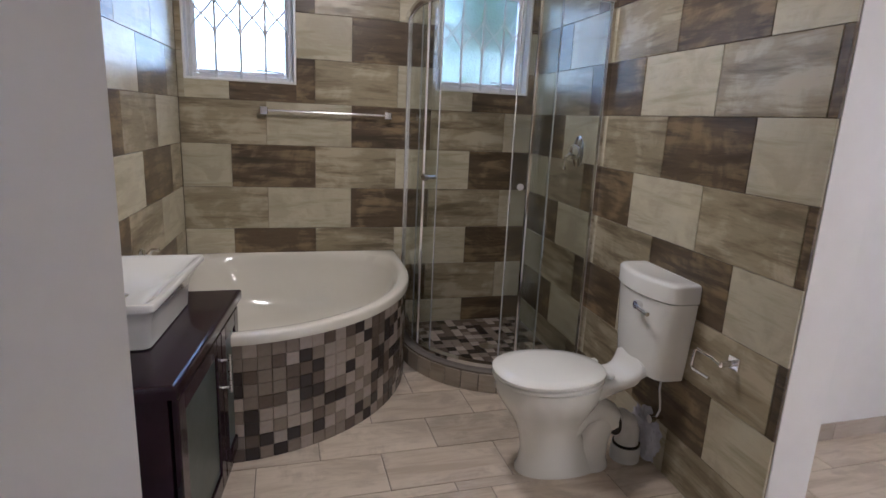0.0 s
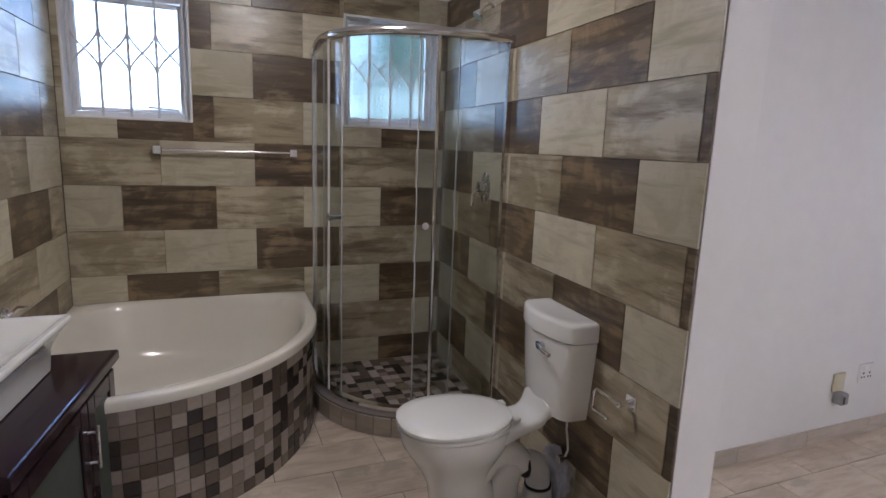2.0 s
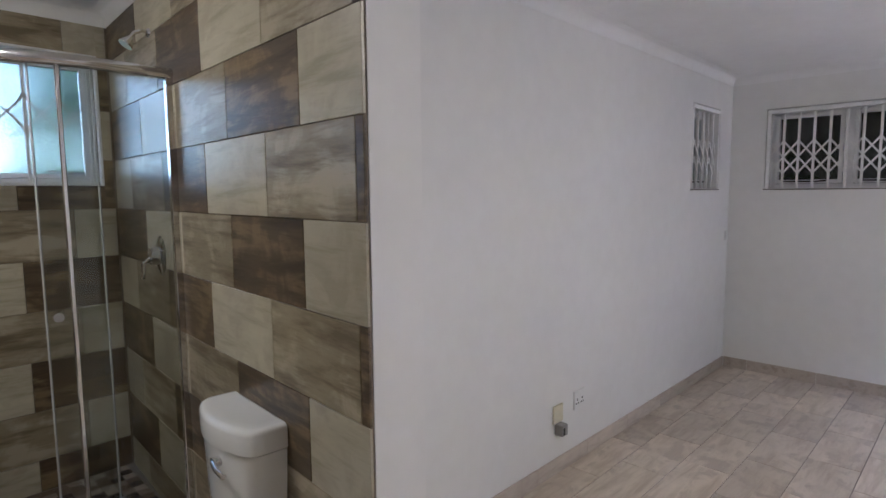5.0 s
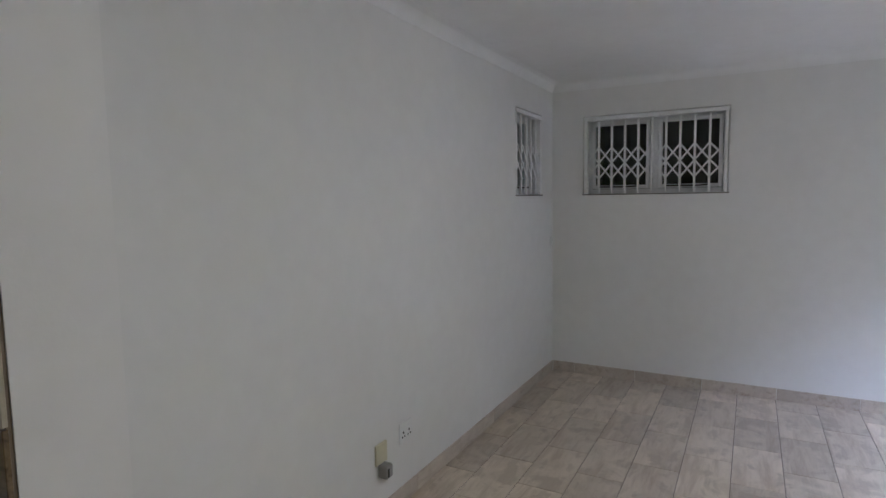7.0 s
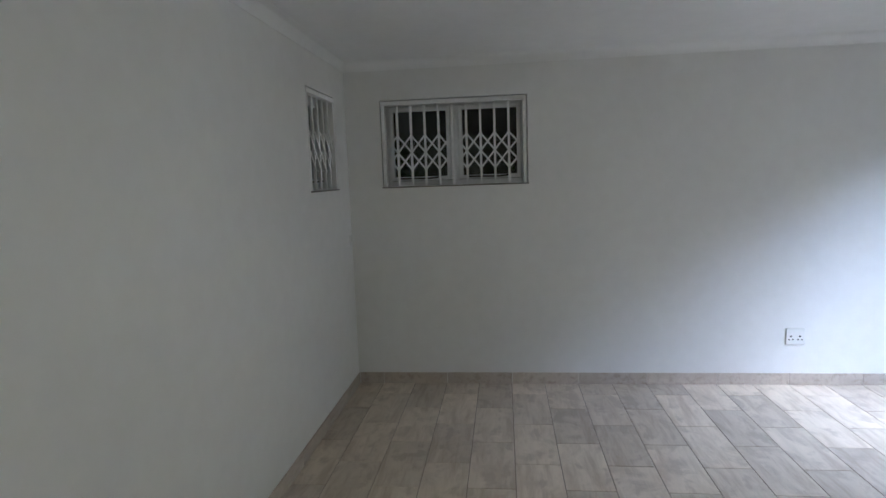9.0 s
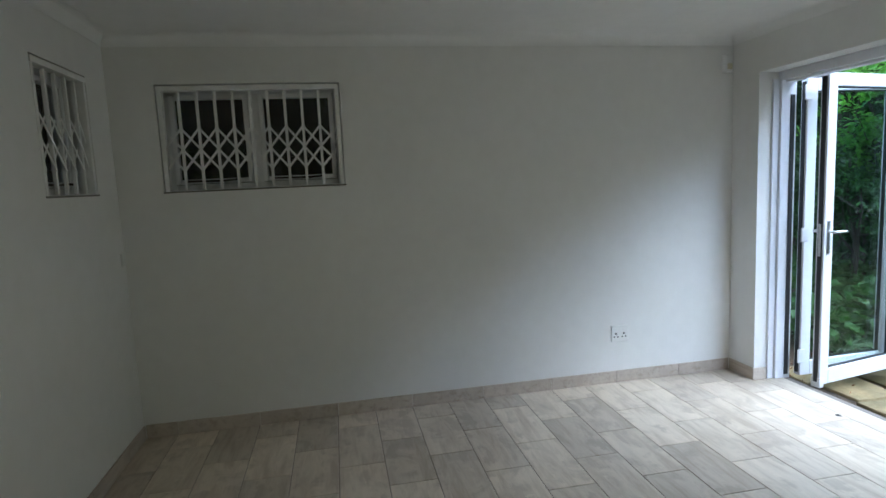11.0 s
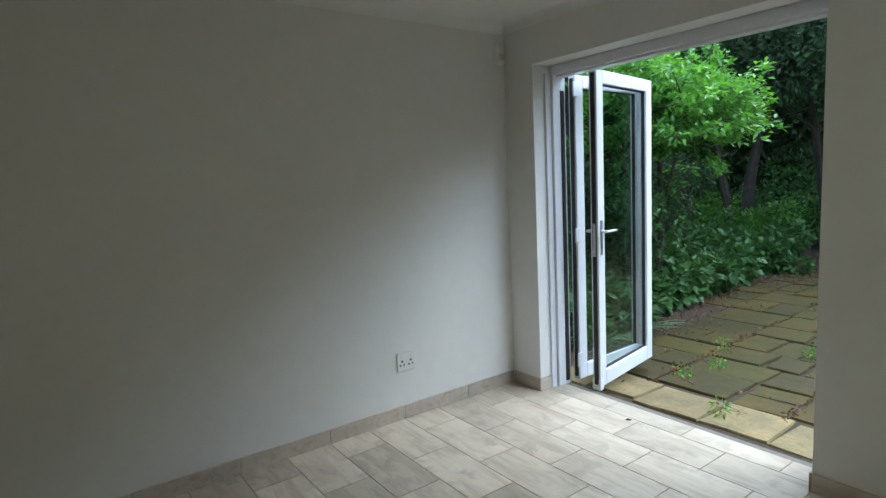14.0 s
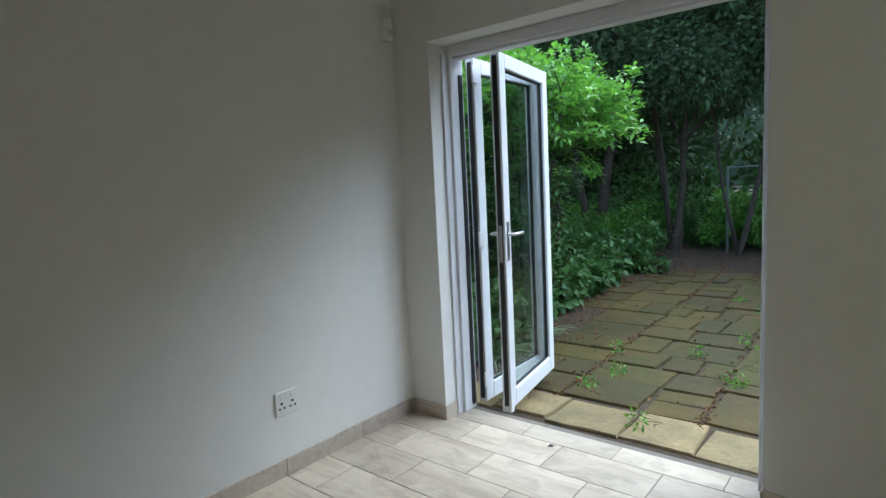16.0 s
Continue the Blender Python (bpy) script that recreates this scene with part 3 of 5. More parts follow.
# ---- sockets, switch, alarm sensor ----
def double_socket(name, base, label):
    """Wall socket with two outlets; base maps x right, y out of the wall, z up."""
    s = thing(name, base.translation, label, "socket", "wall sockets")
    b = base.copy()
    part("faceplate", box(-0.055, 0.0005, -0.055, 0.055, 0.011, 0.055, 0.003, b), PLASTIC, s)
    for cx in (-0.026, 0.026):
        for dx, dz, r in ((0, 0.002, 0.0055), (-0.011, -0.02, 0.0045), (0.011, -0.02, 0.0045)):
            part("pin_hole", box(cx + dx - r, 0.0105, dz - r, cx + dx + r, 0.0118, dz + r, 0, b), SLOT, s)
    for cx in (-0.026, 0.026):
        part("rocker", box(cx - 0.008, 0.0108, 0.022, cx + 0.008, 0.0145, 0.04, 0.001, b), PLASTIC, s)
    return s


EAST_M = Matrix.Translation((EAST, -1.348, 0.368)) @ Matrix.Rotation(radians(90), 4, 'Z') @ Matrix.Diagonal((1.2, 1, 1.1, 1))
double_socket("double_socket", EAST_M, "white double wall socket above the skirting")
NORTH_M = Matrix.Translation((3.545, NORTH, 0.365)) @ Matrix.Rotation(radians(180), 4, 'Z')
double_socket("double_socket", NORTH_M, "white double wall socket beside an old telephone point")
phone = thing("telephone_point", (3.320, NORTH, 0.30), "yellowed plastic telephone point with a hanging grey plug", "telephone point")
part("cover", box(3.280, NORTH - 0.013, 0.29, 3.370, NORTH - 0.0005, 0.39, 0.003), PLASTIC_OLD, phone)
plug = part("plug", box(3.300, NORTH - 0.055, 0.225, 3.355, NORTH - 0.0005, 0.29, 0.006), simple("grey_plug", (0.30, 0.29, 0.28), 0.4), phone, "grey telephone plug")
part("plug_contacts", box(3.308, NORTH - 0.057, 0.235, 3.322, NORTH - 0.0552, 0.275), SLOT, plug)
sw = thing("light_switch", (EAST - 0.05, NORTH, 1.16), "small white switch in the wall corner", "switch")
part("faceplate", box(EAST - 0.075, NORTH - 0.012, 1.12, EAST - 0.02, NORTH - 0.0005, 1.2, 0.003), PLASTIC, sw)
pir = thing("alarm_sensor", (EAST - 0.04, SOUTH + 0.06, 2.22), "small white alarm detector high in the wall corner", "sensor")
PIR = Matrix.Translation((EAST - 0.001, SOUTH + 0.062, 2.225)) @ Matrix.Rotation(radians(90), 4, 'Z')
bm = loft([[(x * k, y * k2, z) for x, y in ((-0.034, 0.0), (-0.034, 0.03), (-0.022, 0.045), (0.022, 0.045), (0.034, 0.03), (0.034, 0.0))] for k, k2, z in ((0.9, 0.75, 0.0), (1, 0.95, 0.008), (1, 1, 0.07), (1, 0.9, 0.115), (0.92, 0.7, 0.122))])
bmesh.ops.transform(bm, matrix=PIR, verts=bm.verts)
part("housing", bm, PLASTIC, pir)
part("lens", box(-0.02, 0.043, 0.02, 0.02, 0.0475, 0.06, 0.002, PIR), PLASTIC_OLD, pir)
chip = thing("leaf_scrap", (5.03, -2.3, 0.0), "tiny dark scrap of dry leaf on the tiles", "debris")
bm = bmesh.new()
vs = [bm.verts.new(p) for p in ((5.02, -2.31, 0.003), (5.045, -2.30, 0.012), (5.05, -2.275, 0.006), (5.03, -2.285, 0.004), (5.035, -2.295, 0.002))]
bm.faces.new((vs[0], vs[1], vs[2], vs[3])); bm.faces.new((vs[3], vs[4], vs[0]))
part("scrap", bm, SLOT, chip)

# ---- bathroom ----
def ellipse_front(cx, cy, a, b, x_left, y_back, n=28):
    """Plan outline of the corner bath: back wall, rounded front, side wall."""
    pts = [(x_left + (0), y_back)]
    pts.append((x_left - 0.06, cy - b))
    for k in range(n + 1):
        t = -math.pi / 2 + (math.pi / 2) * k / n
        pts.append((cx + a * math.cos(t), cy + b * math.sin(t)))
    pts.append((cx + a + 0.01, y_back))
    return pts


def ribbon(path, half, z0, z1):
    """An upright strip of some thickness along a plan path."""
    bm = bmesh.new()
    P = [Vector(p) for p in path]
    rings = []
    for i, p in enumerate(P):
        d = (P[min(len(P) - 1, i + 1)] - P[max(0, i - 1)]).normalized()
        nrm = Vector((-d.y, d.x)) * half
        rings.append([bm.verts.new((p.x + s * nrm.x, p.y + s * nrm.y, z)) for s, z in ((1, z0), (1, z1), (-1, z1), (-1, z0))])
    for a, b in zip(rings, rings[1:]):
        for k in range(4):
            bm.faces.new((a[k], b[k], b[(k + 1) % 4], a[(k + 1) % 4]))
    bm.faces.new(rings[0]); bm.faces.new(rings[-1][::-1])
    bmesh.ops.recalc_face_normals(bm, faces=bm.faces)
    return bm


def resample(pts, n):
    """The closed outline as n points at even steps."""
    P = [Vector(p) for p in pts]
    legs = [(a, b, (b - a).length) for a, b in zip(P, P[1:] + P[:1])]
    total = sum(l for _, _, l in legs)
    out = []
    for k in range(n):
        rest = total * k / n
        for a, b, l in legs:
            if rest <= l:
                out.append(tuple(a.lerp(b, rest / max(l, 1e-9))))
                break
            rest -= l
    return out


def corner_bath():
    tub = thing("corner_bath", (0.0, 3.0, 0), "white acrylic corner bath with a mosaic-tiled curved front", "bath")
    cx, cy = -0.15, 3.29
    yb, xl = BACK - 0.002, left_x(BACK) + 0.004
    outer = resample(ellipse_front(cx, cy, 0.935, 1.005, xl, yb), 120)

    def ring(d, z, soft=0):
        """The rim's outline drawn in by d, its corners rounded by soft passes."""
        c = Vector((0.10, 3.12))
        out = []
        for x, y in outer:
            v = Vector((x, y)) - c
            out.append((c.x + v.x * (1 - d / 0.9), c.y + v.y * (1 - d * (0.75 if v.y > 0 else 1) / 0.95)))
        for _ in range(soft):
            out = [((out[i - 1][0] + 2 * p[0] + out[(i + 1) % len(out)][0]) / 4, (out[i - 1][1] + 2 * p[1] + out[(i + 1) % len(out)][1]) / 4) for i, p in enumerate(out)]
        return [(x, y, z) for x, y in out]
    rim = loft([ring(0.03, 0.522), ring(0, 0.522), ring(0, 0.553), ring(0.006, 0.562), ring(0.014, 0.565), ring(0.042, 0.566, 20), ring(0.052, 0.562, 40), ring(0.064, 0.550, 60), ring(0.085, 0.50, 70), ring(0.118, 0.42, 90), ring(0.165, 0.33, 110), ring(0.225, 0.27, 130), ring(0.30, 0.238, 150), ring(0.40, 0.225, 150), ring(0.6, 0.218, 150)], False)
    rim.verts.ensure_lookup_table()
    rim.faces.new(rim.verts[-len(outer):])
    part("shell", rim, ACRYLIC, tub, "", True)
    inner = ellipse_front(cx, cy, 0.903, 0.973, xl, yb)
    base = ribbon(inner[1:], 0.012, 0.0, 0.5215)
    panel = part("panel", base, MOSAIC_GROUT, tub, "curved front panel")
    # mosaic tiles on the curve
    rng = random.Random(4)
    pitch, size = 0.0575, 0.0558
    skin = ellipse_front(cx, cy, 0.916, 0.986, xl, yb)
    pts = [Vector((skin[1][0] + 0.22, skin[1][1]))] + [Vector(p) for p in skin[2:-1]] + [Vector(skin[-1])]
    meshes = []
    for mt in MOSAICS:
        me = bpy.data.meshes.new("mosaic_tile")
        b2 = box(-size / 2, -0.004, -size / 2, size / 2, 0.004, size / 2, 0.0015)
        b2.to_mesh(me)
        b2.free()
        me.materials.append(mt)
        meshes.append(me)
    where = []
    total = sum((b - a).length for a, b in zip(pts, pts[1:]))
    s = pitch / 2
    while s < total:
        rest = s
        for a, b in zip(pts, pts[1:]):
            if rest <= (b - a).length:
                where.append((a + (b - a).normalized() * rest, math.atan2(b.y - a.y, b.x - a.x)))
                break
            rest -= (b - a).length
        s += pitch
    inv = Matrix.Translation(-world_of(panel))
    for p, a in where:
        for r in range(9):
            me = meshes[rng.choices((0, 1, 2, 3), (4, 5, 4, 3))[0]]
            ob = new("mosaic_tile", me)
            ob.parent = panel
            ob.matrix_basis = Matrix.Translation((p.x, p.y, 0.028 + r * pitch)) @ Matrix.Rotation(a, 4, 'Z')
            ob.matrix_parent_inverse = inv
    return tub


corner_bath()
bt = thing("bath_mixer", (left_x(2.78), 2.78, 0.72), "chrome wall-mounted bath mixer above the bath", "tap")
X0 = left_x(2.78)
part("wall_plate", lathe([(0, 0), (0.055, 0), (0.058, 0.004), (0.05, 0.014), (0.02, 0.018), (0, 0.018)], m=Matrix.Translation((X0, 2.78, 0.75)) @ Matrix.Rotation(radians(90), 4, 'Y')), CHROME, bt, "", True)
part("spout", tube([(X0, 2.78, 0.72), (X0 + 0.09, 2.78, 0.725), (X0 + 0.125, 2.78, 0.70)], 0.018, 10), CHROME, bt, "", True)
part("lever", tube([(X0 + 0.015, 2.78, 0.765), (X0 + 0.05, 2.78, 0.80), (X0 + 0.08, 2.78, 0.80)], 0.009, 8), CHROME, bt, "", True)

rail = thing("towel_rail", (0.35, BACK, 1.43), "chrome towel rail on the tiled wall above the bath", "towel rail")
for x in (-0.01, 0.725):
    part("bracket", box(x - 0.022, BACK - 0.055, 1.405, x + 0.022, BACK - 0.0005, 1.449, 0.003), CHROME, rail)
part("bar", tube([(0.0, BACK - 0.042, 1.428), (0.715, BACK - 0.042, 1.428)], 0.008, 10), CHROME, rail, "", True)


def vanity_unit():
    yb0, yb1 = 1.585, 2.42

    def fx(y):
        return -0.137 + (y - 2.0) * 0.127
    van = thing("vanity_cabinet", (-0.35, 2.0, 0), "dark glossy mahogany vanity cabinet with frosted glass doors", "cabinet")
    bm = prism([(left_x(yb0) + 0.002, yb0 + 0.02), (fx(yb0) - 0.03, yb0 + 0.02), (fx(yb1) - 0.03, yb1 - 0.02), (left_x(yb1) + 0.002, yb1 - 0.02)], 0.0, 0.675)
    part("body", bm, VANITY, van)
    part("top", prism([(left_x(yb0) + 0.002, yb0 - 0.01), (fx(yb0 - 0.01), yb0 - 0.01), (fx(yb1 + 0.01), yb1 + 0.01), (left_x(yb1) + 0.002, yb1 + 0.01)], 0.675, 0.713, 0.012, 3), VANITY, van, "glossy rounded cabinet top")
    ymid = 2.105
    for d0, d1, hy in ((yb0 + 0.03, ymid - 0.003, ymid - 0.02), (ymid + 0.003, yb1 - 0.03, ymid + 0.035)):
        a, b = Vector((fx(d0) - 0.029, d0)), Vector((fx(d1) - 0.029, d1))
        ang = math.atan2(b.y - a.y, b.x - a.x)
        L = (b - a).length
        base = Matrix.Translation((a.x, a.y, 0)) @ Matrix.Rotation(ang, 4, 'Z')
        bm = bmesh.new()
        z0, z1, w = 0.07, 0.655, 0.062
        for u0, u1, v0, v1 in ((0, w, z0, z1), (L - w, L, z0, z1), (w, L - w, z0, z0 + w), (w, L - w, z1 - w, z1)):
            add_box(bm, u0, -0.021, v0, u1, 0, v1, 0.004, base)
        door = part("door", bm, VANITY, van, "dark door frame with frosted glass")
        part("door_pane", box(w - 0.004, -0.012, z0 + w - 0.004, L - w + 0.004, -0.007, z1 - w + 0.004, 0, base), VANITY_GLASS, door, "frosted green-grey glass")
        if hy > ymid:
            continue
        hx = fx(hy) - 0.029
        bm = tube([(hx + 0.05, hy, 0.43), (hx + 0.05, hy, 0.575)], 0.006, 8)
        for z in (0.45, 0.555):
            add_tube(bm, [(hx + 0.018, hy, z), (hx + 0.05, hy, z)], 0.0045, 8)
        part("handle", bm, STEEL, door, "brushed steel bar handle", True)
    return van


vanity_unit()


def vessel_basin():
    b = thing("vessel_basin", (-0.43, 2.05, 0.713), "white rectangular ceramic basin standing on the vanity", "basin")
    cx, cy = -0.435, 2.05

    def rr(hx, hy, z, r=0.03):
        pts = []
        for sx, sy, a0 in ((1, 1, 0), (-1, 1, 90), (-1, -1, 180), (1, -1, 270)):
            for k in range(5):
                a = radians(a0 + 22.5 * k)
                px, py = cx + sx * (hx - r) + r * math.cos(a), cy + sy * (hy - r) + r * math.sin(a)
                pts.append((px + (py - cy) * 0.105, py, z))
        return pts
    part("bowl", loft([rr(0.150, 0.214, 0.7132, 0.02), rr(0.156, 0.22, 0.718, 0.02), rr(0.161, 0.226, 0.79, 0.02), rr(0.168, 0.236, 0.812, 0.02), rr(0.186, 0.277, 0.846, 0.02), rr(0.196, 0.295, 0.856, 0.016), rr(0.2, 0.3, 0.862, 0.015), rr(0.2, 0.3, 0.877, 0.015), rr(0.197, 0.297, 0.881, 0.015), rr(0.186, 0.286, 0.881, 0.015), rr(0.176, 0.272, 0.876, 0.03), rr(0.15, 0.235, 0.85, 0.05), rr(0.10, 0.16, 0.825, 0.05), rr(0.05, 0.08, 0.815, 0.03)]), CERAMIC, b, "", True)
    part("waste", lathe([(0, 0), (0.03, 0), (0.033, 0.004), (0, 0.006)], (cx, cy, 0.8155)), CHROME, b, "chrome waste")
    return b


vessel_basin()


# ---- shower ----
SX, SY, SR = 1.385, 3.25, 0.565


def quadrant(offset, n=24):
    """Plan line of the shower front, offset outward."""
    r = SR + offset
    pts = [(0.852 - offset, BACK - 0.001), (SX - r + 0.004, SY + 0.1)]
    for k in range(n + 1):
        a = math.pi + (math.pi / 2) * k / n
        pts.append((SX + r * math.cos(a), SY + r * math.sin(a)))
    yq = SY - r
    pts.append((right_x(yq) - 0.001, yq + 0.0))
    return pts


kerb = thing("shower_kerb", (1.1, 2.8, 0), "raised curved shower kerb clad in small beige tiles", "shower kerb")
KERB = 0.115
core = part("kerb_core", ribbon(quadrant(0.005), 0.045, 0, KERB), MOSAIC_GROUT, kerb)
BEIGE = wood_tile("beige_kerb_tile", (0.40, 0.35, 0.28), (0.30, 0.26, 0.20), (0.22, 0.18, 0.14), 0.2)
kp = [Vector(p) for p in quadrant(0.053)]
me = bpy.data.meshes.new("kerb_tile")
b_ = box(-0.047, -0.004, 0.0, 0.047, 0.004, KERB - 0.012, 0.002)
b_.to_mesh(me); b_.free(); me.materials.append(BEIGE)
tot = sum((b - a).length for a, b in zip(kp, kp[1:]))
s_ = 0.055
while s_ < tot - 0.03:
    rest = s_
    for a, b in zip(kp, kp[1:]):
        if rest <= (b - a).length:
            p = a + (b - a).normalized() * rest
            ob = new("kerb_tile", me)
            ob.parent = core
            ob.matrix_basis = Matrix.Translation((p.x, p.y, 0.002)) @ Matrix.Rotation(math.atan2(b.y - a.y, b.x - a.x), 4, 'Z')
            ob.matrix_parent_inverse = Matrix.Translation(-world_of(core))
            break
        rest -= (b - a).length
    s_ += 0.0985

enc = thing("shower_enclosure", (1.1, 2.9, KERB), "curved corner shower enclosure of clear glass and chrome", "shower")
ZT = 2.03
part("bottom_track", ribbon(quadrant(0.0), 0.02, KERB, KERB + 0.035), CHROME, enc, "chrome bottom track", False)
top = part("top_rail", tube([(x, y, ZT) for x, y in quadrant(0.0)], 0.023, 12), CHROME, enc, "rounded chrome top rail", True)
q = quadrant(0.0, 40)
for (i0, i1), lab, off in (((0, 8), "clear fixed glass panel", 0.0), ((2, 13), "clear curved sliding glass door, slid open", 0.016), ((33, 42), "clear curved sliding glass door, slid open", 0.016), ((37, len(q) - 1), "clear fixed glass panel", 0.0)):
    qq = quadrant(-off, 40)[i0:i1 + 1]
    g = part("glass_panel", ribbon(qq, 0.003, KERB + 0.03, ZT - 0.01), SHOWER_GLASS, enc, lab, True)
    g.visible_shadow = False
    for e in (qq[0], qq[-1]):
        if off or e in (qq[0], qq[-1]):
            part("edge_profile", box(e[0] - (0.004 if off else 0.008), e[1] - (0.004 if off else 0.008), KERB + 0.03, e[0] + (0.004 if off else 0.008), e[1] + (0.004 if off else 0.008), ZT - 0.015, 0.003), CHROME if not off else simple("clear_seal", (0.55, 0.56, 0.56), 0.2, 0.3), enc)
for i in (11, 35):
    x, y = quadrant(0.0, 40)[i]
    d = (Vector((x, y)) - Vector((SX, SY))).normalized()
    bm = tube([(x - d.x * 0.045, y - d.y * 0.045, 1.115), (x + d.x * 0.04, y + d.y * 0.04, 1.115)], [0.012, 0.011], 12)
    add_tube(bm, [(x + d.x * 0.018, y + d.y * 0.018, 1.115), (x + d.x * 0.042, y + d.y * 0.042, 1.115)], 0.017, 14)
    part("door_knob", bm, CHROME, enc, "chrome door knob", True)
part("wall_channel", box(0.84, BACK - 0.03, KERB + 0.01, 0.868, BACK - 0.0005, ZT + 0.01, 0.002), CHROME, enc)
yq = SY - SR
part("wall_channel", box(right_x(yq) - 0.03, yq - 0.014, KERB + 0.01, right_x(yq) - 0.001, yq + 0.014, ZT + 0.01, 0.002), CHROME, enc)

inside = [p for p in quadrant(-0.042)]
base_out = inside + [(right_x(BACK) - 0.001, BACK - 0.001)]
tray = thing("shower_floor", (1.3, 3.2, 0), "shower floor of small brown and beige mosaic tiles", "shower floor", "", "structure")
bed = part("bed", prism([(x, y) for x, y in base_out], 0.0, 0.045), MOSAIC_GROUT, tray)
part("drain", lathe([(0, 0), (0.045, 0), (0.048, 0.004), (0, 0.005)], (1.30, 3.18, 0.0505)), CHROME, tray, "chrome drain")
rng = random.Random(9)
mm = []
for mt in MOSAICS:
    me = bpy.data.meshes.new("floor_mosaic")
    b_ = box(-0.0277, -0.0277, 0.0, 0.0277, 0.0277, 0.005, 0.001)
    b_.to_mesh(me); b_.free(); me.materials.append(mt); mm.append(me)
inv = Matrix.Translation(-world_of(bed))
yy = 2.72
while yy < BACK - 0.03:
    xx = 0.9
    while xx < right_x(yy) - 0.03:
        ok = (xx > SX or yy > SY or (Vector((xx, yy)) - Vector((SX, SY))).length < SR - 0.085) and xx > 0.89
        if ok:
            # Dark tiles weighted up to put the enclosure's shade into the floor colour.
            ob = new("floor_mosaic", mm[rng.choices((0, 1, 2, 3), (3, 4, 4, 4))[0]])
            ob.parent = bed
            ob.matrix_basis = Matrix.Translation((xx, yy, 0.0445))
            ob.matrix_parent_inverse = inv
        xx += 0.0575
    yy += 0.0575

vx = right_x(2.95)
mix_ = thing("shower_mixer", (vx, 2.95, 1.275), "chrome shower mixer with an oval wall plate", "tap")
part("wall_plate", lathe([(0, 0), (0.062, 0), (0.066, 0.004), (0.05, 0.012), (0.03, 0.016), (0.028, 0.05), (0, 0.055)], m=Matrix.Translation((vx - 0.0005, 2.95, 1.28)) @ Matrix.Rotation(radians(-90), 4, 'Y') @ Matrix.Diagonal((1.35, 1, 1, 1))), CHROME, mix_, "", True)
part("lever", tube([(vx - 0.045, 2.95, 1.275), (vx - 0.085, 2.935, 1.25), (vx - 0.09, 2.93, 1.185)], 0.009, 8), CHROME, mix_, "", True)
hd = thing("wall_shower", (right_x(2.95), 2.95, 2.2), "chrome shower head on a short wall arm", "shower head")
hx = right_x(2.95)
part("arm", tube([(hx, 2.95, 2.245), (hx - 0.03, 2.95, 2.25), (hx - 0.06, 2.95, 2.235), (hx - 0.075, 2.95, 2.215)], 0.008, 8), CHROME, hd, "", True)
part("flange", lathe([(0, 0), (0.022, 0), (0.016, 0.01), (0, 0.012)], m=Matrix.Translation((hx - 0.0005, 2.95, 2.245)) @ Matrix.Rotation(radians(-90), 4, 'Y')), CHROME, hd, "", True)
part("rose", lathe([(0, 0), (0.028, 0.0), (0.03, 0.006), (0.018, 0.03), (0.01, 0.045), (0, 0.045)], m=Matrix.Translation((hx - 0.098, 2.95, 2.178)) @ Matrix.Rotation(radians(35), 4, 'Y')), CHROME, hd, "", True)


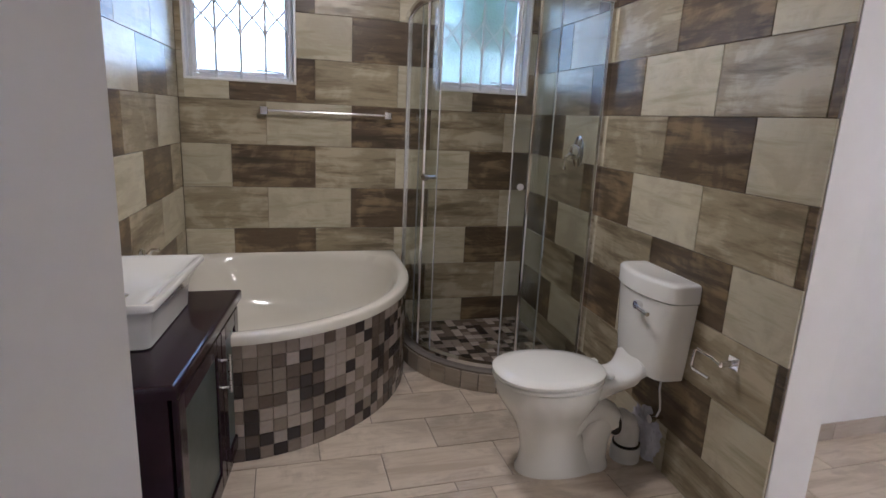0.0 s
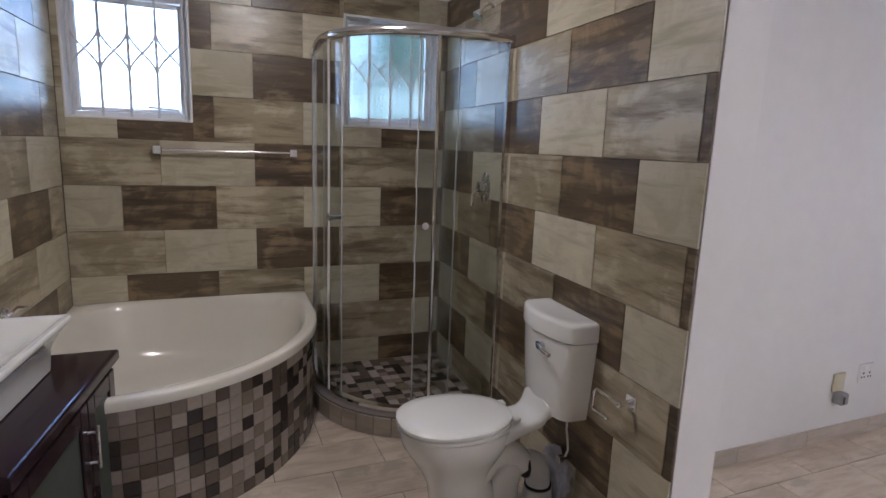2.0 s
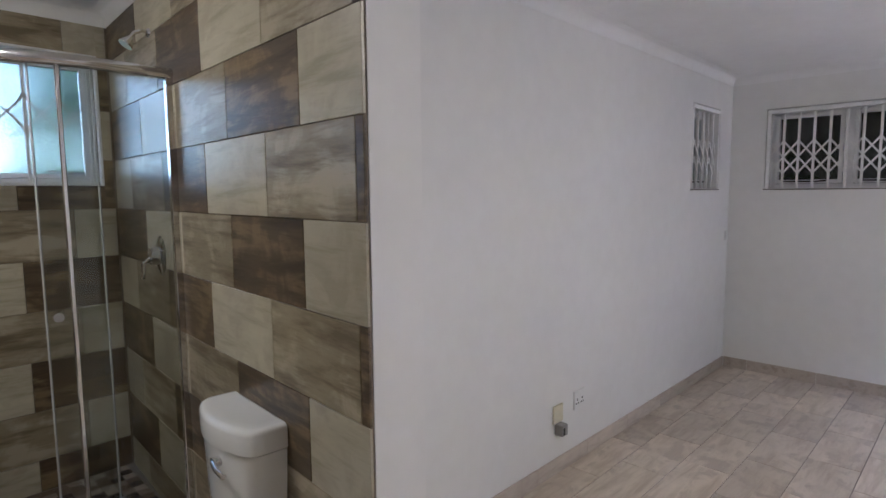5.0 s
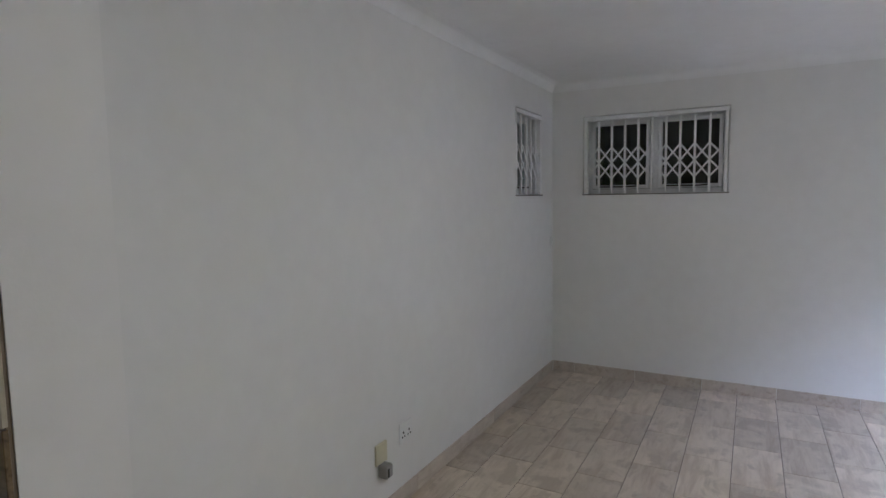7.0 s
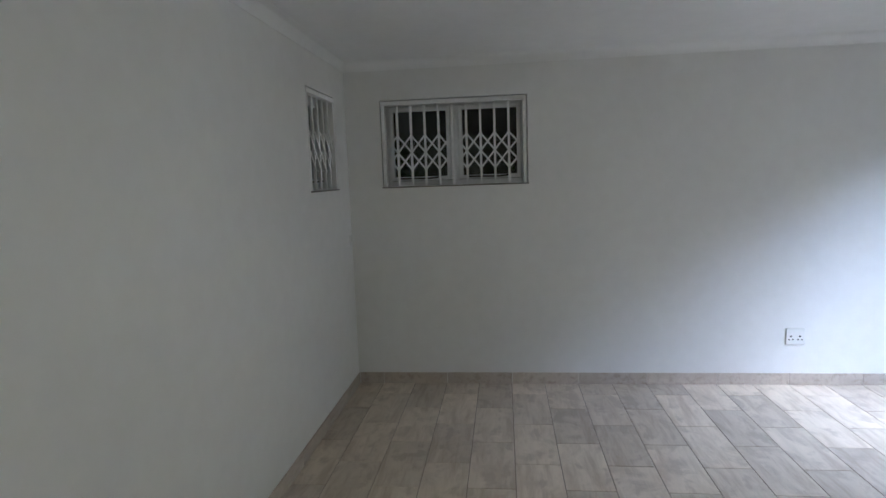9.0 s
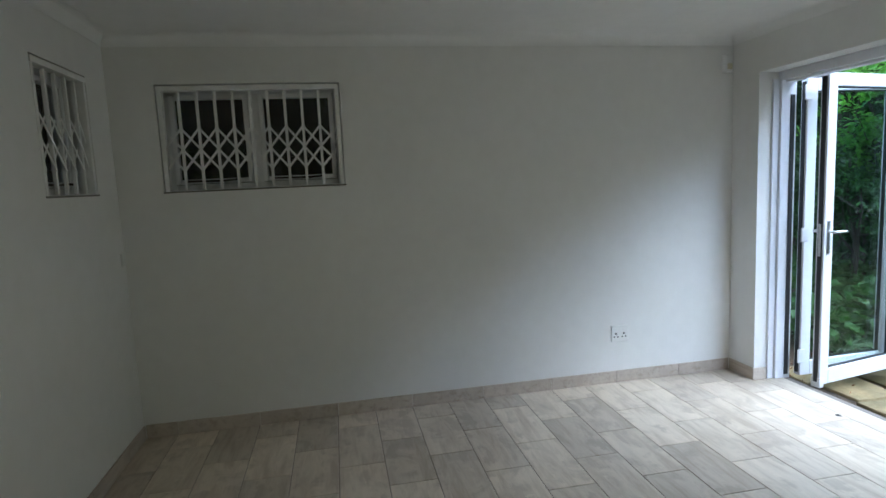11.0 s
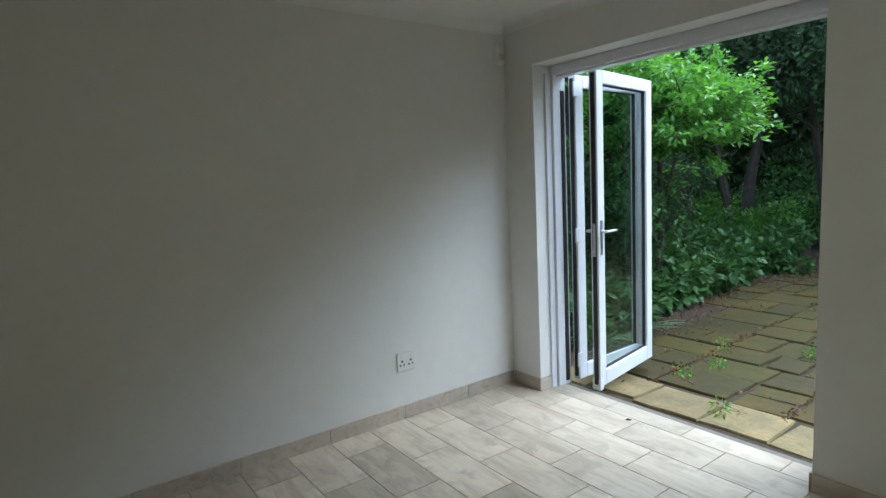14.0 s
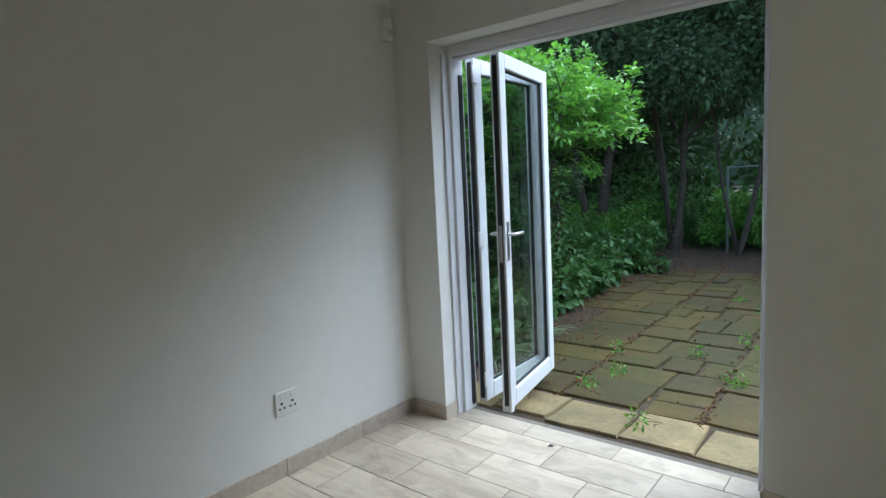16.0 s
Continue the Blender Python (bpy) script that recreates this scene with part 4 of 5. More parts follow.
# ---- toilet ----
def toilet():
    ty = 1.99
    wx = right_x(ty)
    wc = thing("toilet", (wx - 0.45, ty, 0), "white ceramic close-coupled toilet with closed lid", "toilet")
    turn = Matrix.Translation((wx, ty, 0)) @ Matrix.Rotation(math.atan(-SKEW), 4, 'Z')

    def put(name, bm, m, label="", parent=None, smooth=True):
        bmesh.ops.transform(bm, matrix=turn, verts=bm.verts)
        return part(name, bm, m, parent or wc, label, smooth)

    def oval(cx, hx, hy, z, n=36, p=2.2, taper=0.0):
        out = []
        for k in range(n):
            a = 2 * math.pi * k / n
            c, s = math.cos(a), math.sin(a)
            x = math.copysign(abs(c) ** (2 / p), c) * hx
            y = math.copysign(abs(s) ** (2 / p), s) * hy * (1 + taper * x / hx)
            out.append((cx + x, y, z))
        return out
    put("pedestal", loft([oval(-0.43, 0.188, 0.098, 0.0), oval(-0.43, 0.188, 0.098, 0.015), oval(-0.435, 0.170, 0.088, 0.04), oval(-0.455, 0.143, 0.080, 0.10), oval(-0.475, 0.135, 0.082, 0.17), oval(-0.485, 0.15, 0.098, 0.23), oval(-0.49, 0.185, 0.135, 0.29), oval(-0.495, 0.216, 0.165, 0.345), oval(-0.498, 0.226, 0.176, 0.385), oval(-0.498, 0.226, 0.176, 0.412), oval(-0.498, 0.21, 0.16, 0.418)]), CERAMIC)
    put("trapway", tube([(-0.45, 0, 0.11), (-0.40, 0, 0.19), (-0.345, 0, 0.25), (-0.28, 0, 0.265), (-0.225, 0, 0.235), (-0.19, 0, 0.19)], [0.07, 0.07, 0.066, 0.06, 0.056, 0.054], 18), CERAMIC, "curved ceramic trap behind the bowl")

    put("trap_foot", loft([oval(-0.30, 0.10, 0.080, 0.0), oval(-0.30, 0.10, 0.080, 0.012), oval(-0.295, 0.085, 0.066, 0.05), oval(-0.28, 0.075, 0.058, 0.12), oval(-0.258, 0.07, 0.056, 0.18), oval(-0.245, 0.058, 0.052, 0.232), oval(-0.245, 0.03, 0.03, 0.248)]), CERAMIC, "ceramic foot under the trap")

    def neck(x, hw, lo, hi, n=20):
        out = []
        for k in range(n):
            a = 2 * math.pi * k / n
            c, s = math.cos(a), math.sin(a)
            out.append((x, math.copysign(abs(c) ** 0.7, c) * hw, (lo + hi) / 2 + math.copysign(abs(s) ** 0.7, s) * (hi - lo) / 2))
        return out
    put("deck", loft([neck(-0.47, 0.14, 0.33, 0.414), neck(-0.38, 0.14, 0.33, 0.424), neck(-0.32, 0.125, 0.34, 0.426), neck(-0.265, 0.105, 0.35, 0.427), neck(-0.225, 0.096, 0.36, 0.429), neck(-0.20, 0.093, 0.366, 0.433), neck(-0.18, 0.095, 0.373, 0.443), neck(-0.165, 0.10, 0.38, 0.458), neck(-0.154, 0.104, 0.39, 0.478), neck(-0.145, 0.107, 0.405, 0.505), neck(-0.10, 0.105, 0.43, 0.51)]), CERAMIC, "smooth ceramic neck up to the cistern")
    put("seat", loft([oval(-0.503, 0.226, 0.176, 0.4185, taper=-0.07), oval(-0.503, 0.233, 0.184, 0.423, taper=-0.07), oval(-0.503, 0.233, 0.184, 0.434, taper=-0.07), oval(-0.503, 0.227, 0.178, 0.438, taper=-0.07)]), CERAMIC, "white plastic seat ring")
    lid = put("lid", loft([oval(-0.503, 0.228, 0.179, 0.4405, taper=-0.07), oval(-0.503, 0.235, 0.187, 0.445, taper=-0.07), oval(-0.503, 0.234, 0.186, 0.455, taper=-0.07), oval(-0.503, 0.222, 0.174, 0.463, taper=-0.07), oval(-0.503, 0.18, 0.14, 0.467), oval(-0.503, 0.08, 0.07, 0.469)]), CERAMIC, "closed white lid")
    for s in (1, -1):
        put("hinge", box(-0.285, s * 0.07 - 0.018, 0.429, -0.252, s * 0.07 + 0.018, 0.452, 0.006), CERAMIC, "", lid, False)

    def cist(z, w, d, side):
        out = [(-0.006, -w, z), (-side * 0.7, -w, z), (-side * 0.95, -w * 0.985, z), (-side * 1.08, -w * 0.94, z)]
        for k in range(13):
            u = -0.86 + 1.72 * k / 12
            out.append((-(d - (d - side * 1.2) * (u / 0.86) ** 2), u * w, z))
        return out + [(-side * 1.08, w * 0.94, z), (-side * 0.95, w * 0.985, z), (-side * 0.7, w, z), (-0.006, w, z)]
    tank = put("cistern", loft([cist(0.445, 0.162, 0.137, 0.092), cist(0.451, 0.168, 0.144, 0.097), cist(0.56, 0.180, 0.154, 0.102), cist(0.68, 0.190, 0.160, 0.105), cist(0.776, 0.197, 0.165, 0.107)]), CERAMIC)
    put("cistern_lid", loft([cist(0.780, 0.198, 0.166, 0.108), cist(0.782, 0.203, 0.172, 0.112), cist(0.842, 0.203, 0.172, 0.112), cist(0.850, 0.200, 0.169, 0.109), cist(0.855, 0.193, 0.162, 0.103), cist(0.857, 0.178, 0.148, 0.09), cist(0.853, 0.14, 0.12, 0.07)]), CERAMIC, "heavy rounded white ceramic cistern lid")
    bm = tube([(-0.145, -0.05, 0.735), (-0.182, -0.05, 0.735)], 0.017, 14)
    add_tube(bm, [(-0.178, -0.045, 0.735), (-0.186, -0.09, 0.732), (-0.184, -0.145, 0.727)], 0.009, 10)
    put("flush_lever", bm, CHROME, "chrome flush lever", tank)
    put("outlet_collar", tube([(-0.187, 0.0, 0.19), (-0.175, 0.0, 0.19)], 0.058, 18), BLACK, "black rubber collar")
    return wc, turn


wc, turn = toilet()
wy = 2.0
wxx = right_x(wy)
pan = thing("waste_pipe", (wxx - 0.12, wy, 0), "white plastic toilet waste bend going into the floor", "pipe")
part("bend", tube([(wxx - 0.18, wy + 0.012, 0.19), (wxx - 0.14, wy + 0.008, 0.188), (wxx - 0.115, wy + 0.007, 0.172), (wxx - 0.102, wy + 0.006, 0.14), (wxx - 0.10, wy + 0.006, 0.05)], 0.052, 18), GREY_PIPE, pan, "", True)
part("seal_ring", tube([(wxx - 0.1, wy + 0.006, 0.07), (wxx - 0.1, wy + 0.006, 0.08)], 0.059, 18), BLACK, pan, "dark rubber seal ring", True)
part("floor_socket", tube([(wxx - 0.1, wy + 0.006, 0.0), (wxx - 0.1, wy + 0.006, 0.07)], 0.064, 18), GREY_PIPE, pan, "", True)
bg = thing("plastic_wrap", (wxx - 0.05, wy + 0.0, 0.0), "crumpled clear plastic wrapping beside the waste pipe", "wrapping")
bm = bmesh.new()
bmesh.ops.create_icosphere(bm, subdivisions=4, radius=1.0)
for v in bm.verts:
    n_ = noise.noise(v.co * 2.3) * 0.35 + noise.noise(v.co * 6) * 0.22 + noise.noise(v.co * 15) * 0.1
    v.co = Vector((v.co.x * 0.018, v.co.y * 0.10, v.co.z * 0.11)) * (1 + n_) + Vector((wxx - 0.022, wy - 0.005, 0.12))
    v.co.x = min(v.co.x, wxx - 0.004)
    v.co.z = max(v.co.z, 0.001)
part("film", bm, BAG, bg)
a = right_x(1.915)
vl = thing("stop_valve", (a, 1.915, 0.25), "chrome angle valve with a thin pale hose to the cistern", "valve")
part("valve_body", tube([(a, 1.915, 0.235), (a - 0.045, 1.915, 0.235)], 0.010, 10), CHROME, vl, "", True)
part("valve_knob", tube([(a - 0.045, 1.915, 0.235), (a - 0.065, 1.915, 0.235)], 0.018, 12), CHROME, vl, "", True)
part("hose", tube([(a - 0.03, 1.915, 0.243), (a - 0.03, 1.90, 0.28), (a - 0.035, 1.90, 0.32), (a - 0.038, 1.91, 0.37), (a - 0.04, 1.905, 0.42), (a - 0.042, 1.90, 0.461)], 0.0045, 8), GREY_PIPE, vl, "thin pale hose", True)
ph = thing("paper_holder", (right_x(1.57), 1.57, 0.63), "chrome toilet paper holder without a roll", "paper holder")
b = right_x(1.57)
part("wall_plate", box(b - 0.012, 1.545, 0.615, b - 0.0005, 1.595, 0.665, 0.003), CHROME, ph)
part("post", tube([(b - 0.01, 1.57, 0.64), (b - 0.065, 1.57, 0.64)], 0.011, 10), CHROME, ph, "", True)
part("hook", tube([(b - 0.065, 1.57, 0.64), (b - 0.072, 1.60, 0.652), (b - 0.075, 1.675, 0.655), (b - 0.08, 1.68, 0.645), (b - 0.085, 1.68, 0.59), (b - 0.085, 1.67, 0.58), (b - 0.085, 1.59, 0.58)], 0.006, 8), CHROME, ph, "", True)

# ---- bathroom ceiling lamp and bedroom fill lamp ----
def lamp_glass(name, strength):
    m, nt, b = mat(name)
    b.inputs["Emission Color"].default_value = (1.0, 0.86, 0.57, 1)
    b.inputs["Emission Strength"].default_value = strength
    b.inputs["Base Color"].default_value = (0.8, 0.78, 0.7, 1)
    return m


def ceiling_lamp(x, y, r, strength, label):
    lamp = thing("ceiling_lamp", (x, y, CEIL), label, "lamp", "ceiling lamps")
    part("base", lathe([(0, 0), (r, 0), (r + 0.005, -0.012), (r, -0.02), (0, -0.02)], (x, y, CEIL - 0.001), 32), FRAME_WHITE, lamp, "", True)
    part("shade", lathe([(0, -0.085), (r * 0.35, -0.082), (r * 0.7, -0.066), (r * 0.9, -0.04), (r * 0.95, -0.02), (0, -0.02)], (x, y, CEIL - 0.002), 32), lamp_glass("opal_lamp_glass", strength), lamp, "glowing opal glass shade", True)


ceiling_lamp(0.55, 2.35, 0.145, 3.9, "round white glass ceiling lamp in the bathroom, lit")
# Unseen lamp, added to fill the bedroom with warm light.
ceiling_lamp(2.75, -0.4, 0.21, 3.4, "round glass ceiling lamp, unseen, added as warm bedroom fill light")
# ---- garden ----
def leaf_mat(name, lo, hi, rough=0.45, trans=0.25):
    m, nt, b = mat(name)
    g = nt.nodes.new("ShaderNodeNewGeometry")
    mid = tuple((x + y) / 2 for x, y in zip(lo, hi))
    nt.links.new(ramp(nt, g.outputs["Random Per Island"], [(0.0, lo), (0.5, mid), (1.0, hi)]), b.inputs["Base Color"])
    b.inputs["Roughness"].default_value = rough
    tr = nt.nodes.new("ShaderNodeBsdfTranslucent")
    tr.inputs[0].default_value = (hi[0] * 1.3, hi[1] * 1.4, hi[2], 1)
    mx = nt.nodes.new("ShaderNodeMixShader")
    mx.inputs[0].default_value = trans
    nt.links.new(b.outputs[0], mx.inputs[1])
    nt.links.new(tr.outputs[0], mx.inputs[2])
    nt.links.new(mx.outputs[0], nt.nodes["Material Output"].inputs[0])
    return m


LEAF_BRIGHT = leaf_mat("fresh_leaf", (0.04, 0.13, 0.03), (0.19, 0.38, 0.05), 0.35, 0.3)
LEAF_MID = leaf_mat("shrub_leaf", (0.03, 0.085, 0.02), (0.07, 0.17, 0.035), 0.4, 0.25)
# Leaf green lowered so the shade of the canopy is in the colour.
LEAF_SHADED = leaf_mat("shaded_leaf", (0.008, 0.020, 0.006), (0.036, 0.072, 0.017), 0.8, 0.16)
LEAF_COOL = leaf_mat("ground_leaf", (0.024, 0.07, 0.016), (0.085, 0.175, 0.04), 0.5, 0.2)
STRAP = leaf_mat("strap_leaf", (0.09, 0.14, 0.07), (0.20, 0.28, 0.15), 0.4, 0.2)
LITTER = leaf_mat("dry_leaf", (0.06, 0.028, 0.012), (0.26, 0.12, 0.05), 0.7, 0.05)
BARK = simple("bark", (0.045, 0.035, 0.027), 0.9, 0, 0.35, 9, 0.6)


def ground_mat():
    m, nt, b = mat("garden_soil")
    v = coords(nt)
    c = ramp(nt, noise_tex(nt, v, 1.3, 8, 0.7), [(0.3, (0.022, 0.016, 0.010)), (0.55, (0.055, 0.036, 0.020)), (0.75, (0.03, 0.045, 0.014))])
    c = mix(nt, 0.4, c, ramp(nt, noise_tex(nt, v, 26, 6, 0.7), [(0.35, (0.015, 0.011, 0.008)), (0.7, (0.11, 0.07, 0.04))]))
    nt.links.new(c, b.inputs["Base Color"])
    b.inputs["Roughness"].default_value = 0.95
    bump(nt, b, noise_tex(nt, v, 18, 8, 0.7), 0.7, 0.03)
    return m


def slab_mat(name, light, moss_amount):
    m, nt, b = mat(name)
    v = coords(nt, (1, 1, 1), True)
    w = nt.nodes.new("ShaderNodeNewGeometry")
    info = nt.nodes.new("ShaderNodeObjectInfo")
    c = ramp(nt, noise_tex(nt, v, 3.5, 7, 0.65, 0.4), [(0.25, (0.052, 0.037, 0.014)), (0.5, (0.112, 0.078, 0.032)), (0.75, (0.205, 0.142, 0.062))])
    moss = noise_tex(nt, w.outputs["Position"], 1.7, 6, 0.65)
    c = mix(nt, ramp(nt, moss, [(0.36, (0, 0, 0)), (0.58, (moss_amount,) * 3)]), c, (0.058, 0.060, 0.018))
    c = mix(nt, 0.25, c, ramp(nt, noise_tex(nt, v, 34, 5, 0.7), [(0.3, (0.04, 0.035, 0.02)), (0.7, (0.20, 0.17, 0.10))]))
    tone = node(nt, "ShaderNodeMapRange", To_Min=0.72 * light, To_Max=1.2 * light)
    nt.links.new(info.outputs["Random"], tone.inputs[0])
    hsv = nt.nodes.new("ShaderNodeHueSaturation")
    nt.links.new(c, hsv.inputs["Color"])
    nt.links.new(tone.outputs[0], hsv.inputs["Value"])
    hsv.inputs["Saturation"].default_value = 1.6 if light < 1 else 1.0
    nt.links.new(hsv.outputs[0], b.inputs["Base Color"])
    r = node(nt, "ShaderNodeMapRange", To_Min=0.6, To_Max=0.9)
    nt.links.new(moss, r.inputs[0])
    nt.links.new(r.outputs[0], b.inputs["Roughness"])
    bump(nt, b, noise_tex(nt, v, 9, 7, 0.6), 0.45, 0.012)
    return m


SOIL = ground_mat()
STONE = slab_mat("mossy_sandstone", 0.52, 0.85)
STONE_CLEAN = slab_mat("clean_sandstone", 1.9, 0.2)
PZ = -0.075
bm = bmesh.new()
bmesh.ops.create_grid(bm, x_segments=40, y_segments=40, size=60)
bmesh.ops.create_grid(bm, x_segments=2, y_segments=2, size=0.01)
for v in bm.verts:
    v.co.z = PZ - 0.02
structure("ground", bm, SOIL, "dark garden soil with leaf litter", "ground")
tagged(scene.objects["ground"], kind="structure")

patio = thing("pavement", (4.5, -5, PZ), "terrace of mossy worn sandstone flags with leafy joints", "terrace", "", "structure")
rng = random.Random(21)


def bed_edge(y):
    """Where the planting begins east of the terrace."""
    return 6.02 + max(0.0, -4.2 - y) * 0.22 - max(0.0, -7.4 - y) * 0.9


def flag(x0, y0, x1, y1, z, m=None):
    bm = bmesh.new()
    g = rng.uniform(0.004, 0.013)
    pts = []
    for cx, cy in ((x0 + g, y0 + g), (x1 - g, y0 + g), (x1 - g, y1 - g), (x0 + g, y1 - g)):
        pts.append((cx + rng.uniform(-0.016, 0.016), cy + rng.uniform(-0.016, 0.016)))
    ring = []
    for i in range(4):
        a, b = pts[i], pts[(i + 1) % 4]
        for k in range(3):
            u = k / 3
            j = 0.006 if k else 0.0
            ring.append((a[0] + (b[0] - a[0]) * u + rng.uniform(-j, j), a[1] + (b[1] - a[1]) * u + rng.uniform(-j, j)))
    cx, cy = (x0 + x1) / 2, (y0 + y1) / 2
    tilt = (rng.uniform(-0.012, 0.012), rng.uniform(-0.012, 0.012))

    def ringz(d, z_):
        out = []
        for x, y in ring:
            L = math.hypot(x - cx, y - cy)
            k = 1 - d / L
            px, py = cx + (x - cx) * k, cy + (y - cy) * k
            out.append((px, py, z_ + (px - cx) * tilt[0] + (py - cy) * tilt[1]))
        return out
    return loft([ringz(0, z - 0.05), ringz(0.002, z - 0.012), ringz(0.008, z), ringz(0.05, z + 0.002)])


def split(x0, y0, x1, y1, out):
    """Cut a field into uneven rectangular flags."""
    w, h = x1 - x0, y1 - y0
    if max(w, h) < 0.66 and (max(w, h) < 0.40 or rng.random() < 0.5):
        out.append((x0, y0, x1, y1))
    elif w > h:
        c = x0 + w * rng.uniform(0.36, 0.64)
        split(x0, y0, c, y1, out)
        split(c, y0, x1, y1, out)
    else:
        c = y0 + h * rng.uniform(0.36, 0.64)
        split(x0, y0, x1, c, out)
        split(x0, c, x1, y1, out)


def slant(x, y):
    """The paving's long joints lean a little against the house."""
    return x + (-3.0 - y) * 0.04


FRONT = [2.25, 2.72, 3.12, 3.58, 4.02, 4.455, 4.87, 5.33, 5.72, 6.1]
for i, (c0, c1) in enumerate(zip(FRONT, FRONT[1:])):
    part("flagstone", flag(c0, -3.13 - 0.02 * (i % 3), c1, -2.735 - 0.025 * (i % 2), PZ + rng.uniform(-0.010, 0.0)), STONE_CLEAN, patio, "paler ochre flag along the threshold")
COLUMNS = [2.3, 3.0, 3.72, 4.52, 5.42, 6.05, 6.7]
FLAGS = []
for c0, c1 in zip(COLUMNS, COLUMNS[1:]):
    y = -3.17 - rng.uniform(0.0, 0.03)
    while y > -8.5:
        h = rng.uniform(0.30, 0.62)
        cell = []
        split(c0, y - h, c1, y, cell)
        FLAGS += [(slant(x0, (y0 + y1) / 2), y0, slant(x1, (y0 + y1) / 2), y1) for x0, y0, x1, y1 in cell]
        y -= h
for x0, y0, x1, y1 in FLAGS:
    if (x0 + x1) / 2 < bed_edge((y0 + y1) / 2) + 0.1:
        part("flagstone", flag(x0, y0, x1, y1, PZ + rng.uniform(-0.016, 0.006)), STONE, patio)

rngn = np.random.default_rng(7)


def leaf_cloud(points, normals, size, width=0.45, fold=0.25, droop=0.3, flat=False):
    """Folded leaves, four triangles each, about the given points."""
    n = len(points)
    d = normals + rngn.normal(0, 0.55, (n, 3))
    d[:, 2] -= droop
    d /= np.linalg.norm(d, axis=1)[:, None]
    r = rngn.normal(0, 1, (n, 3))
    if flat:
        r = r * 0.3 + np.array([0.0, 0.0, 1.0])
    else:
        r[:, 2] *= 0.35
    s = np.cross(d, r)
    s /= np.maximum(1e-6, np.linalg.norm(s, axis=1))[:, None]
    up = np.cross(s, d)
    L = size * rngn.uniform(0.6, 1.25, n)[:, None]
    W = L * width * 0.5
    base, tip, mid = points, points + d * L, points + d * L * 0.45 - up * L * 0.06
    a, b = mid + s * W + up * W * fold, mid - s * W + up * W * fold
    tip = tip - np.array([0, 0, 1]) * L * 0.12
    v = np.stack([base, a, tip, b, mid], 1).reshape(-1, 3)
    i = (np.arange(n) * 5)[:, None]
    f = np.concatenate([i + np.array([[0, 1, 4]]), i + np.array([[1, 2, 4]]), i + np.array([[2, 3, 4]]), i + np.array([[3, 0, 4]])], 0)
    return v, f


def cloud_mesh(name, v, f, material):
    me = bpy.data.meshes.new(name)
    me.from_pydata(v.tolist(), [], f.tolist())
    me.materials.append(material)
    return me


def blob_points(clumps, count):
    """Places and outward ways in uneven shells round the clumps (x, y, z, rx, ry, rz)."""
    w = np.array([c[3] * c[4] + c[4] * c[5] + c[3] * c[5] for c in clumps])
    which = rngn.choice(len(clumps), count, p=w / w.sum())
    c = np.array(clumps)[which]
    n = rngn.normal(0, 1, (count, 3))
    n /= np.linalg.norm(n, axis=1)[:, None]
    rad = rngn.uniform(0.35, 1.0, count) ** 0.5
    wob = 1 + 0.25 * np.sin(n[:, 0] * 7 + which) * np.cos(n[:, 2] * 6 + which * 2)
    p = c[:, :3] + n * c[:, 3:] * (rad * wob)[:, None]
    return p, n


def limb_path(p, q, bend, k=6):
    p, q = Vector(p), Vector(q)
    off = Vector((rng.uniform(-1, 1), rng.uniform(-1, 1), 0)) * bend
    return [p.lerp(q, i / k) + off * math.sin(math.pi * i / k) + Vector((rng.uniform(-1, 1), rng.uniform(-1, 1), 0)) * bend * 0.2 for i in range(k + 1)]


def plant(name, at, stems, clumps, leaf, count, size, label, category, group="", width=0.45, droop=0.3, flat=False):
    """Stems as tapered tubes from the base to given heads, and a crown of single leaves."""
    t = thing(name, (at[0], at[1], PZ - 0.04), label, category, group)
    bm = bmesh.new()
    for head, r in stems:
        base = (at[0] + rng.uniform(-0.12, 0.12), at[1] + rng.uniform(-0.12, 0.12), PZ - 0.06)
        pts = limb_path(base, head, 0.16)
        add_tube(bm, pts, [r * (1 - 0.75 * i / 6) for i in range(7)], 7)
        for _ in range(4):
            i = rng.randint(3, 5)
            c = rng.choice(clumps)
            tip = (c[0] + rng.uniform(-0.5, 0.5) * c[3], c[1] + rng.uniform(-0.5, 0.5) * c[4], c[2] + rng.uniform(-0.3, 0.5) * c[5])
            lp = limb_path(pts[i], tip, 0.1, 4)
            add_tube(bm, lp, [r * 0.4 * (1 - 0.8 * j / 4) for j in range(5)], 5)
    part("trunk", bm, BARK, t, "dark bark stems", True)
    p, n = blob_points(clumps, count)
    p[:, 2] = np.maximum(p[:, 2], PZ)
    v, f = leaf_cloud(p, n, size, width, 0.25, droop, flat)
    me = cloud_mesh("crown", v, f, leaf)
    ob = new("crown", me)
    ob.parent = t
    ob.matrix_parent_inverse = Matrix.Translation(-t.location)
    return t


def clumps_about(cx, cy, cz, sx, sy, sz, n, r):
    out = []
    for _ in range(n):
        q = rng.uniform(0.6, 1.25) * r
        out.append((cx + rng.uniform(-1, 1) * sx, cy + rng.uniform(-1, 1) * sy, cz + rng.uniform(-1, 1) * sz, q, q, q * rng.uniform(0.6, 0.9)))
    return out


